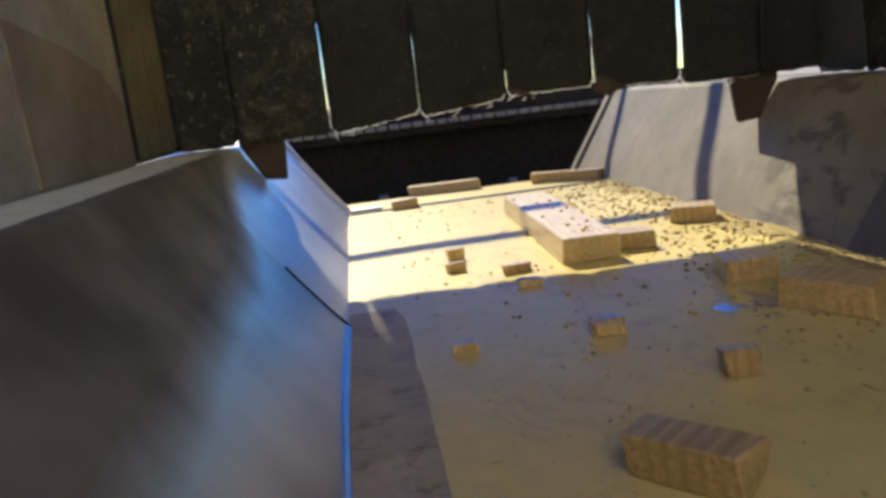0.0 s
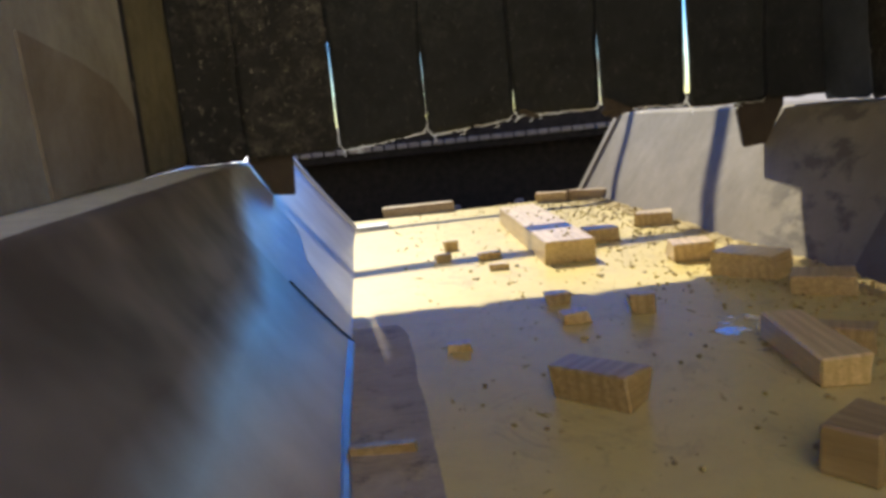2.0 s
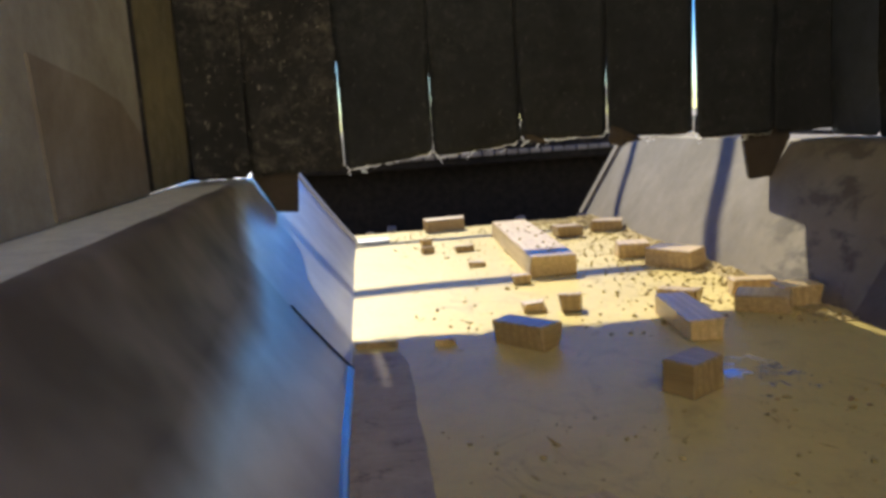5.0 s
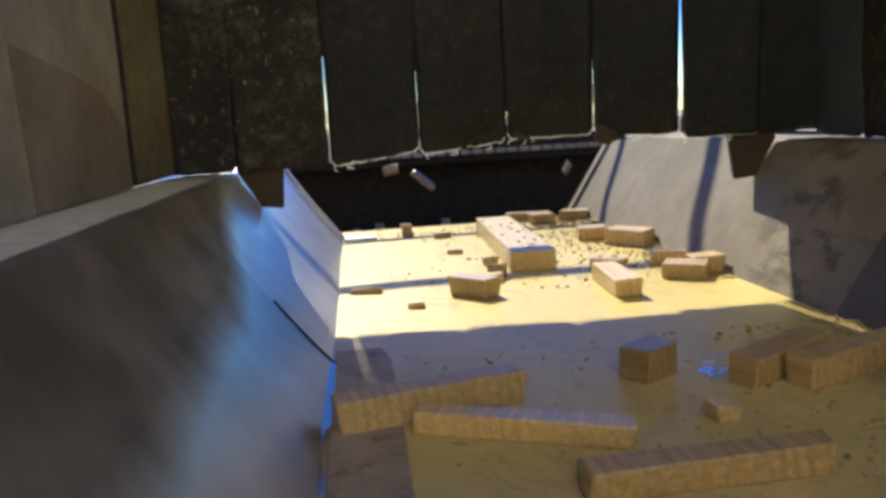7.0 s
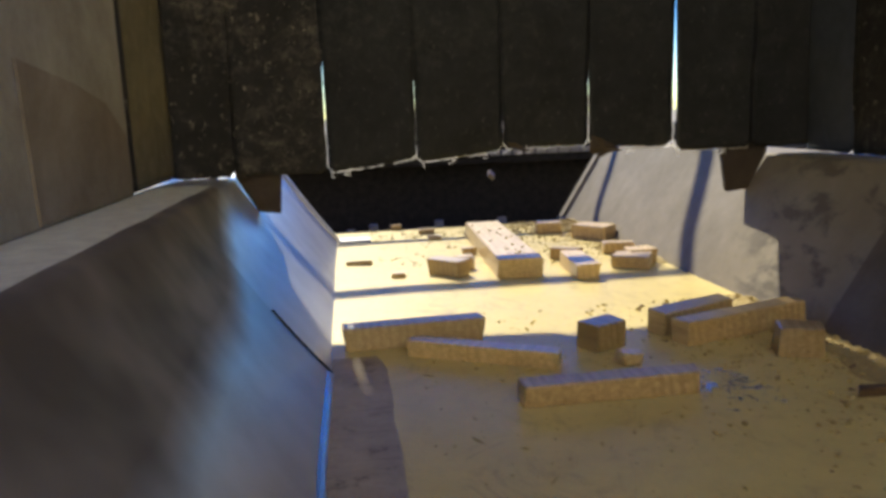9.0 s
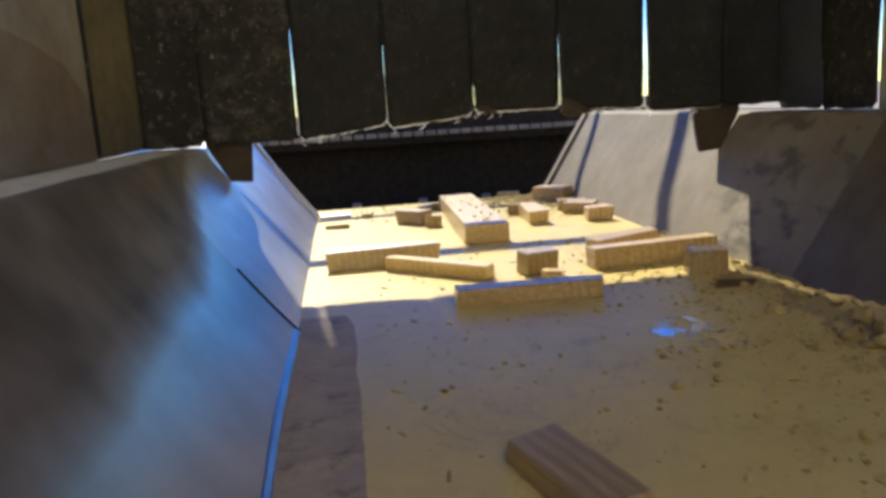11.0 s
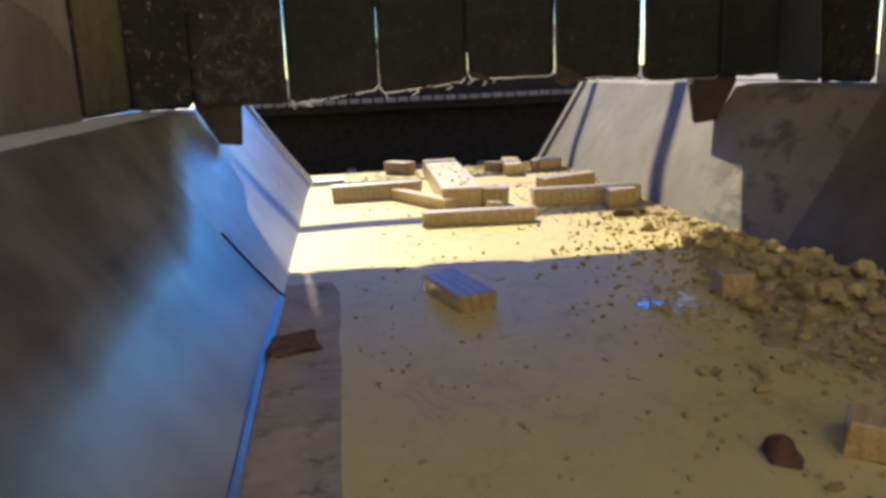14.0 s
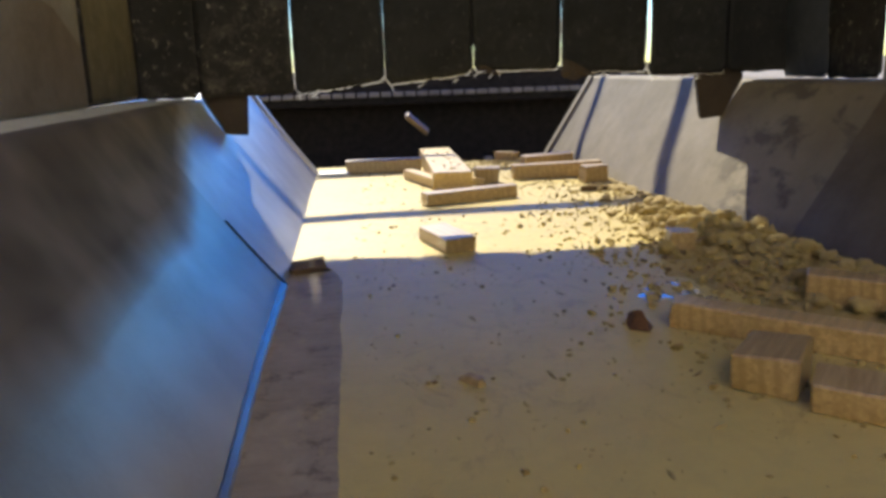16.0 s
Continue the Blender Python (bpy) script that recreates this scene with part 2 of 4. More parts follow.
CRUMB = make_crumb("sawdust_crumb", (0.49, 0.375, 0.155), (0.34, 0.25, 0.10))
HEAP = make_crumb("sawdust_heap", (0.46, 0.35, 0.155), (0.28, 0.20, 0.085))
BARK = make_plain("bark_crumb", (0.26, 0.175, 0.09), 0.9, 0.0, 0.5, 60)
RED_BARK = make_plain("red_brown_bark", (0.12, 0.058, 0.034), 0.9, 0.0, 0.4, 80)
BARK_SCRAP = make_plain("dark_bark", (0.12, 0.075, 0.04), 0.9, 0.0, 0.5, 80)
THREAD = make_plain("pale_cord", (0.80, 0.78, 0.72), 0.6, 0.0, 0.15, 200)
glow_through = THREAD.node_tree.nodes.new("ShaderNodeBsdfTranslucent")
glow_through.inputs["Color"].default_value = (0.85, 0.84, 0.80, 1)
both = THREAD.node_tree.nodes.new("ShaderNodeMixShader")
both.inputs[0].default_value = 0.6
THREAD.node_tree.links.new(THREAD.node_tree.nodes["Principled BSDF"].outputs[0], both.inputs[1])
THREAD.node_tree.links.new(glow_through.outputs[0], both.inputs[2])
THREAD.node_tree.links.new(both.outputs[0], THREAD.node_tree.nodes["Material Output"].inputs["Surface"])


# ---- building helpers ----
def mesh_of(bm, name, mat, smooth=False):
    me = bpy.data.meshes.new(name)
    bmesh.ops.recalc_face_normals(bm, faces=bm.faces)
    bm.to_mesh(me)
    bm.free()
    me.materials.append(mat)
    for p in me.polygons:
        p.use_smooth = smooth
    return me


def part(name, bm, mat, parent=None, label="", smooth=False):
    ob = new(name, mesh_of(bm, name, mat, smooth))
    if parent is not None:
        ob.parent = parent
    if label:
        tagged(ob, label)
    return ob


def box(x0, x1, y0, y1, z0, z1, bevel=0.0, segs=1):
    bm = bmesh.new()
    bmesh.ops.create_cube(bm, size=1.0, matrix=Matrix.Translation(((x0 + x1) / 2, (y0 + y1) / 2, (z0 + z1) / 2)) @ Matrix.Diagonal((x1 - x0, y1 - y0, z1 - z0, 1)))
    if bevel:
        bmesh.ops.bevel(bm, geom=list(bm.edges), offset=bevel, segments=segs, affect="EDGES", profile=0.5)
    return bm


def extrude_outline(points, y0, y1, steps=1, wobble=0.0):
    """A closed outline in x and z, drawn out along y."""
    bm = bmesh.new()
    rings = []
    for i in range(steps + 1):
        y = y0 + (y1 - y0) * i / steps
        ring = []
        for x, z in points:
            dx = wobble * (noise.noise((x * 3, y * 2.3, z * 3 + 7))) if wobble else 0
            ring.append(bm.verts.new((x + dx, y, z)))
        rings.append(ring)
    n = len(points)
    for a, b in zip(rings, rings[1:]):
        for i in range(n):
            bm.faces.new((a[i], a[(i + 1) % n], b[(i + 1) % n], b[i]))
    bm.faces.new(rings[0])
    bm.faces.new(list(reversed(rings[-1])))
    return bm


# ---- setting ----
W = 0.9
LEAN_LEFT, LEAN_RIGHT = 0.70, 0.62     # the trough's sides go out by this much for each metre up
RIM = 0.298
Y_CURTAIN = 4.15
Y_JOINT = 3.61
Y_END = 5.22

ground = part("ground", box(-400, 400, -400, 400, -1.1, -0.9), GRAVEL)
tagged(ground, "dusty tan gravel yard around the machine", "ground", kind="structure")

floor = part("floor", box(-0.01, W + 0.01, 0.0, Y_END, -0.012, 0.0, 0.002), FLOOR)
tagged(floor, "steel conveyor pan dusted with pale yellow sawdust", "conveyor floor", kind="structure")


def wear_strip():
    """A thin dark strip along the pan's edge, its inner edge ragged."""
    bm = bmesh.new()
    rows = []
    for j in range(260):
        y = 0.02 + 3.67 * j / 259
        e = 0.096 + 0.0035 * noise.noise((y * 9, 0, 0)) + 0.002 * noise.noise((y * 45, 1, 0))
        if j > 254:
            e -= 0.012 * (j - 254) / 5
        rows.append([bm.verts.new(p) for p in ((0.002, y, 0.002), (e - 0.004, y, 0.002), (e, y, 0.0004))])
    for a, c in zip(rows, rows[1:]):
        for i in range(2):
            bm.faces.new((a[i], a[i + 1], c[i + 1], c[i]))
    return part("wear_strip", bm, STRIP, floor, "dark blotchy edge strip", smooth=True)


wear_strip()

plinth = part("wall_plinth", box(0.03, W - 0.03, 0.02, 5.03, -0.9, -0.012), PLASTER)
tagged(plinth, "plain pale base wall under the conveyor pan", "base", kind="structure")


def side_profile(sign, base, rim, flange, thick, dished):
    """A sheet that leans out from the floor, dished, with a rounded bend into a flat rim."""
    lean = LEAN_LEFT if sign < 0 else LEAN_RIGHT
    foot = lean + dished
    dish = dished / rim

    def x(z):
        return base + sign * (foot * z - dish * z * z)

    top = rim - 0.012
    pts = [(x(top * i / 12), top * i / 12) for i in range(12)]
    r = 0.012
    for i in range(5):
        a = i / 4
        pts.append((x(rim) - sign * lean * r * (1 - a) + sign * r * a * a, rim - r * (1 - a) * (1 - a)))
    pts.append((x(rim) + sign * flange, rim))
    pts.append((x(rim) + sign * flange, rim - thick))
    pts.append((x(rim) + sign * (r + thick), rim - thick))
    for i in range(11, -1, -1):
        pts.append((x(top * i / 12) + sign * thick, top * i / 12 - (0.004 if i else 0)))
    return pts


def trough_side(name, sign, base, y0, y1, mat, label, rim=RIM, flange=0.14, bend=((0, 0.0), (9, 0.0))):
    """bend: how far the sheet is dished at which y."""
    bm = bmesh.new()
    rings = []
    for i in range(41):
        y = y0 + (y1 - y0) * i / 40
        dished = float(np.interp(y, [b[0] for b in bend], [b[1] for b in bend]))
        rings.append([bm.verts.new((x + 0.004 * noise.noise((x * 3, y * 2.3, z * 3 + 7)), y, z)) for x, z in side_profile(sign, base, rim, flange, 0.006, dished)])
    n = len(rings[0])
    for a, b in zip(rings, rings[1:]):
        for i in range(n):
            bm.faces.new((a[i], a[(i + 1) % n], b[(i + 1) % n], b[i]))
    bm.faces.new(rings[0])
    bm.faces.new(list(reversed(rings[-1])))
    ob = part(name, bm, mat, smooth=True)
    ob.data.set_sharp_from_angle(angle=radians(35))
    return tagged(ob, label, "trough wall", kind="structure")


BEND_LEFT = ((2.6, -0.14), (2.8, -0.08), (3.0, 0.04), (3.2, 0.13), (3.61, 0.14), (3.9, 0.18), (4.3, 0.10))
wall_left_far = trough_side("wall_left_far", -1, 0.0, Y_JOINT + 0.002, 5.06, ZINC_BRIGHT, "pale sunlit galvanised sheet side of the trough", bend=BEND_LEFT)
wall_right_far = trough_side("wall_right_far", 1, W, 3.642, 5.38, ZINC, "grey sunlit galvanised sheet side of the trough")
wall_left_near = trough_side("wall_left_near", -1, 0.004, 0.0, Y_JOINT, SHINY_STEEL, "brown worn shiny steel side plate of the trough", bend=BEND_LEFT)
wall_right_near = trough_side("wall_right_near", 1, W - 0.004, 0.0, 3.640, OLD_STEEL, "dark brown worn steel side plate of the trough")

def end_fold(parent, sign, base, y, dished, label):
    """The doubled-over sheet along a trough side's far end."""
    ring = side_profile(sign, base, RIM, 0.14, 0.006, dished)[:15]
    ring = [(x - sign * 0.002, z) for x, z in ring] + [(x - sign * 0.010, z + 0.004) for x, z in reversed(ring)]
    part("end_fold", extrude_outline(ring, y - 0.045, y - 0.002), parent.data.materials[0], parent, label)


end_fold(wall_left_far, -1, 0.0, 5.06, 0.10, "folded sheet edge")
end_fold(wall_right_far, 1, W, 5.38, 0.0, "folded sheet edge")
part("base_lip", extrude_outline([(-0.008, 0.0), (-0.008, 0.012), (-0.001, 0.009), (0.004, 0.005), (0.007, 0.0)], 0.02, Y_JOINT - 0.004, 30, 0.004), SHINY_STEEL, wall_left_near, "bright worn lower lip")
# dark strip along the joint stands for the shade inside the seam
SEAM = [(0.0075 - 0.84 * z + 0.47 * z * z, z) for z in (0.0, 0.04, 0.08, 0.117)]
SEAM = SEAM + [(x - 0.0045, z) for x, z in reversed(SEAM)]
part("seam_gap", extrude_outline(SEAM, Y_JOINT, Y_JOINT + 0.008), UNLIT_DARK, wall_left_near, "dark strip for the shade in the seam")


def rim_dust():
    """Pale dust that lies on the flat rim."""
    bm = bmesh.new()
    rows = []
    for j in range(121):
        y = 0.35 + 3.6 * j / 120
        row = []
        for i in range(9):
            x = -0.330 + 0.108 * i / 8
            e = 1 - abs(i - 4) / 4
            row.append(bm.verts.new((x + (0.006 * noise.noise((y * 8, i, 0)) if i == 8 else 0), y, RIM + 0.0004 + 0.0016 * e + 0.001 * e * noise.noise((x * 60, y * 30, 2)))))
        rows.append(row)
    for a, c in zip(rows, rows[1:]):
        for i in range(8):
            bm.faces.new((a[i], a[i + 1], c[i + 1], c[i]))
    return tagged(part("rim_dust", bm, DUST, smooth=True), "pale beige dust lying on the steel rim", "dust", kind="stuff")


rim_dust()

# housing round the near part of the trough
HX0, HX1, ROOF = -0.335, 1.17, 1.4
housing_left = part("wall_left_housing", box(HX0 - 0.02, HX0, 0.3, 3.808, RIM, ROOF), PANEL)
tagged(housing_left, "dusty grey-brown steel side panel above the trough rim", "panel", kind="structure")
housing_right = part("wall_right_housing", box(HX1, HX1 + 0.02, 0.3, 3.785, RIM, ROOF), PANEL)
tagged(housing_right, "dusty grey-brown side panel of the housing", "panel", kind="structure")
# thin darker patch on the panel; its slanted top stands for a shadow's edge
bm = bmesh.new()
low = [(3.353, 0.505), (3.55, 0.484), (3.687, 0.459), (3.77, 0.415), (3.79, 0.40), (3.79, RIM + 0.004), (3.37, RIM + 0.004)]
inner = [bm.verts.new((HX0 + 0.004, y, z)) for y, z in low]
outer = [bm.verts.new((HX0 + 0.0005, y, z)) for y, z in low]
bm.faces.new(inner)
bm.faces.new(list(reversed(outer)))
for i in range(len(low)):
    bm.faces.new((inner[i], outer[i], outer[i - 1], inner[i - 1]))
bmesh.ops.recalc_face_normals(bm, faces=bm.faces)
part("wear_plate", bm, PANEL_SHADE, housing_left, "dark brown patch with a slanted upper edge, standing for shade")
# unseen roof, added to keep the sun off the near trough
roof = part("ceiling", box(HX0 - 0.25, HX1 + 0.25, 3.36, Y_CURTAIN + 0.05, ROOF, ROOF + 0.02), PLASTER)
tagged(roof, "unseen pale roof sheet added to shade the trough", "roof", kind="structure")

# unseen wall, added to throw warm sunlight back into the trough
wall_back = part("wall_back", box(-4.0, 5.0, -0.4, -0.2, -0.9, 4.9), PLASTER)
tagged(wall_back, "plain tan wall added unseen behind the conveyor to bounce sunlight", "wall", kind="structure")


# ---- curtain ----
def rubber_strip(name, x0, x1, z_left, z_right, mat, label, y=Y_CURTAIN, top=1.39, gap=(0.003, 0.003), reach=(0.24, 0.24), thick=0.004, seed=0):
    """A hanging flap: narrowed towards the bottom, rounded lower corners, uneven lower edge, slight belly."""
    bm = bmesh.new()
    nx, nz = 14, 16
    grid = []
    for j in range(nz + 1):
        v = j / nz
        row = []
        for i in range(nx + 1):
            u = i / nx
            low = z_left + (z_right - z_left) * u
            edge = min(u, 1 - u) * (x1 - x0)
            if edge < 0.014:
                low += 0.014 - math.sqrt(max(0, 0.014 ** 2 - (0.014 - edge) ** 2))
            low += 0.004 * noise.noise((x0 * 9 + u * 5, seed, 1.7))
            z = low + (top - low) * v ** 1.6
            near = reach[0] if u < 0.5 else reach[1]
            ta, tb = (max(0.0, 1 - (z - RIM) / r) ** 0.7 for r in reach)
            lap = 0.004 * min(1.0, max(0.0, (z - RIM - near) / 0.05))
            xa, xb = x0 - lap + gap[0] * ta, x1 + lap - gap[1] * tb
            x = xa + u * (xb - xa)
            x += 0.0015 * noise.noise((u * 2 + seed, z * 14, 0.3)) * max(ta, tb)
            yy = y + 0.003 * (-1) ** seed * min(1.0, max(0.0, (z - RIM - near + 0.02) / 0.05)) + 0.012 * noise.noise((x * 2.5, z * 2.2, seed * 0.37)) * (1 - v) + 0.006 * math.sin(u * math.pi) * (1 - v)
            row.append((x, yy, z))
        grid.append(row)
    front = [[bm.verts.new((x, yy - thick / 2, z)) for x, yy, z in r] for r in grid]
    back = [[bm.verts.new((x, yy + thick / 2, z)) for x, yy, z in r] for r in grid]
    for j in range(nz):
        for i in range(nx):
            bm.faces.new((front[j][i], front[j][i + 1], front[j + 1][i + 1], front[j + 1][i]))
            bm.faces.new((back[j][i], back[j + 1][i], back[j + 1][i + 1], back[j][i + 1]))
    for i in range(nx):
        bm.faces.new((front[0][i], back[0][i], back[0][i + 1], front[0][i + 1]))
        bm.faces.new((front[nz][i], front[nz][i + 1], back[nz][i + 1], back[nz][i]))
    for j in range(nz):
        bm.faces.new((front[j][0], front[j + 1][0], back[j + 1][0], back[j][0]))
        bm.faces.new((front[j][nx], back[j][nx], back[j + 1][nx], front[j + 1][nx]))
    ob = part(name, bm, mat, smooth=True)
    return tagged(ob, label, "rubber strip", group="strips of the curtain")


def tube(points, radius, sides=5):
    """A thin cord through the points."""
    bm = bmesh.new()
    rings = []
    for i, p in enumerate(points):
        p = Vector(p)
        d = (Vector(points[min(i + 1, len(points) - 1)]) - Vector(points[max(i - 1, 0)])).normalized()
        u = d.cross(Vector((0, 1, 0.2))).normalized()
        w = d.cross(u)
        rings.append([bm.verts.new(p + radius * (u * math.cos(math.tau * k / sides) + w * math.sin(math.tau * k / sides))) for k in range(sides)])
    for a, c in zip(rings, rings[1:]):
        for k in range(sides):
            bm.faces.new((a[k], a[(k + 1) % sides], c[(k + 1) % sides], c[k]))
    bm.faces.new(rings[0])
    bm.faces.new(list(reversed(rings[-1])))
    return bm


def frayed_cord(strip, x0, x1, zl, zr, seed):
    """Torn fabric cords that hang along the strip's lower edge."""
    rnd = random.Random(seed)
    pts = []
    for i in range(30):
        u = i / 29
        edge = min(u, 1 - u) * (x1 - x0)
        z = zl + (zr - zl) * u + (0.014 - math.sqrt(max(0, 0.014 ** 2 - max(0, 0.014 - edge) ** 2)) if edge < 0.014 else 0)
        pts.append((x0 + 0.002 + u * (x1 - x0 - 0.004), Y_CURTAIN + 0.004 + rnd.uniform(-0.002, 0.002), z - 0.001 + rnd.uniform(-0.003, 0.0015)))
    part("frayed_cord", tube(pts, 0.0012), THREAD, strip, "pale frayed fabric cord")
    # pale translucent cord, added so the slit looks bright down to its foot
    side, k0 = [], zl + 0.010
    for k in range(16):
        side.append((x0 + rnd.uniform(-0.0012, 0.0012), Y_CURTAIN + 0.005, k0 + 0.0075 * k))
    part("edge_fibre", tube(side, 0.0011 if seed < 5 else 0.0016), THREAD, strip, "pale cord standing for the bright light in the slit")
    for _ in range(3):
        p = Vector(rnd.choice(pts[4:-4] if _ else pts[:3]))
        tail = [p + Vector((0.004 * k * rnd.uniform(-1, 1), 0.001 * k, -0.004 * k)) for k in range(4)]
        part("loose_thread", tube([tuple(q) for q in tail], 0.0009), THREAD, strip, "pale loose thread")


STRIPS = [
    # x0, x1, lower left, lower right, material, gaps, label
    (-0.345, -0.202, 0.2995, 0.2995, RUBBER_DUSTY, (0.0, 0.0), "dusty black rubber curtain strip with pale specks"),
    (-0.202, 0.006, 0.300, 0.300, RUBBER_DUSTY, (0.0, 0.002), "dark rubber curtain strip resting near the rim"),
    (0.006, 0.210, 0.300, 0.322, RUBBER, (0.002, 0.001), "black rubber curtain strip with a frayed lower edge"),
    (0.210, 0.414, 0.314, 0.333, RUBBER, (0.001, 0.0008), "black rubber curtain strip with a frayed lower edge"),
    (0.414, 0.621, 0.337, 0.338, RUBBER, (0.001, 0.0022), "black rubber curtain strip with a torn corner"),
    (0.621, 0.832, 0.333, 0.325, RUBBER, (0.0025, 0.0065), "black rubber curtain strip beside a wide gap"),
    (0.832, 1.029, 0.315, 0.316, RUBBER, (0.0075, 0.0), "black rubber curtain strip beside a wide gap"),
    (1.029, 1.185, 0.316, 0.316, RUBBER, (0.0, 0.0), "black rubber curtain strip above the trough rim"),
]
CURTAIN = []
SLITS = [0.2, 0.2, 0.27, 0.23, 0.11, 0.24, 0.42, 0.2, 0.2]      # how far up each slit gapes
for s, (x0, x1, zl, zr, mat, gap, label) in enumerate(STRIPS):
    strip = rubber_strip("curtain_strip", x0, x1, zl, zr, mat, label, gap=gap, reach=(SLITS[s], SLITS[s + 1]), seed=s + 3)
    CURTAIN.append(strip)
    if 2 <= s <= 6:
        frayed_cord(strip, x0, x1, zl, zr, s)

def torn_tongue(strip, points, label):
    """A shred of rubber and cloth that hangs, bent forward, from a strip's lower corner."""
    bm = bmesh.new()
    mid = Vector((sum(p[0] for p in points) / len(points), Y_CURTAIN - 0.008, sum(p[1] for p in points) / len(points)))
    front = [bm.verts.new((x, Y_CURTAIN - 0.004 - 0.006 * (i % 2), z)) for i, (x, z) in enumerate(points)]
    back = [bm.verts.new((x, Y_CURTAIN - 0.001 - 0.006 * (i % 2), z)) for i, (x, z) in enumerate(points)]
    fm, bk = bm.verts.new(mid), bm.verts.new(mid + Vector((0, 0.003, 0)))
    for i in range(len(points)):
        j = (i + 1) % len(points)
        bm.faces.new((front[i], front[j], fm))
        bm.faces.new((back[j], back[i], bk))
        bm.faces.new((front[i], back[i], back[j], front[j]))
    part("torn_tongue", bm, RUBBER_BROWN, strip, label)


torn_tongue(CURTAIN[4], [(0.418, 0.352), (0.440, 0.351), (0.470, 0.336), (0.482, 0.329), (0.462, 0.330), (0.440, 0.334), (0.424, 0.341)], "brown torn cloth shred")
torn_tongue(CURTAIN[5], [(0.626, 0.360), (0.648, 0.352), (0.690, 0.330), (0.700, 0.322), (0.672, 0.318), (0.650, 0.309), (0.630, 0.316), (0.618, 0.326)], "brown torn cloth shred")

# flaps of the left side, between the panel and the curtain
for s, (y0, y1, mat, label) in enumerate([
        (3.812, 4.14, RUBBER_TAN, "tan dust-caked rubber side flap")]):
    flap = rubber_strip("side_flap", -(y1 - y0) / 2, (y1 - y0) / 2, 0.0, 0.0, mat, label, y=0.0, top=1.05, gap=(0.001, 0.001), seed=20 + s)
    for e in (-1, 1):
        bead = [(e * (y1 - y0) / 2 + 0.002 * noise.noise((k * 0.7, e, s)), -0.004, 0.004 + 1.04 * k / 24) for k in range(25)]
        part("edge_bead", tube(bead, 0.006), RUBBER_DUSTY, flap, "rolled dusty edge bead", smooth=True)
    flap.matrix_basis = Matrix.Translation((HX0 - 0.002, (y0 + y1) / 2, RIM + 0.004)) @ pose(0, 0, 0, 0, 0, 90)

for s, (y0, y1, mat, label) in enumerate([
        (3.79, 3.978, RUBBER_DUSTY, "dusty mottled rubber side flap with a pale edge"),
        (3.966, 4.152, RUBBER_BLUE, "blue-grey rubber side flap meeting the curtain")]):
    flap = rubber_strip("side_flap", -(y1 - y0) / 2, (y1 - y0) / 2, 0.0, 0.0, mat, label, y=0.0, top=1.05, gap=(0.001, 0.001), seed=30 + s)
    flap.matrix_basis = Matrix.Translation((HX1 + 0.002, (y0 + y1) / 2, RIM + 0.004)) @ pose(0, 0, 0, 0, 0, 90)


def corner_flap(points, label):
    bm = bmesh.new()
    f = [bm.verts.new((x, Y_CURTAIN + 0.012, z)) for x, z in points]
    b = [bm.verts.new((x, Y_CURTAIN + 0.024, z)) for x, z in points]
    bm.faces.new(f)
    bm.faces.new(list(reversed(b)))
    for i in range(len(points)):
        j = (i + 1) % len(points)
        bm.faces.new((f[i], b[i], b[j], f[j]))
    bmesh.ops.bevel(bm, geom=list(bm.edges), offset=0.002, segments=1, affect="EDGES")
    return tagged(part("corner_flap", bm, RUBBER_BROWN), label, "rubber flap")


corner_flap([(-0.215, 0.45), (-0.205, 0.298), (-0.158, 0.216), (-0.108, 0.211), (-0.102, 0.29), (-0.104, 0.45)], "dark rubber corner flap hanging beside the sheet wall")
flap_r = [(0.955, 0.45), (0.960, 0.30)]
for i in range(9):
    flap_r.append((0.960 + 0.0017 * i + (0.0015 if i % 2 else -0.0015), 0.30 - 0.0105 * i))
flap_r += [(0.977, 0.207), (1.030, 0.212), (1.078, 0.30), (1.082, 0.45)]
corner_flap(flap_r, "dark rubber corner flap with a ragged edge")


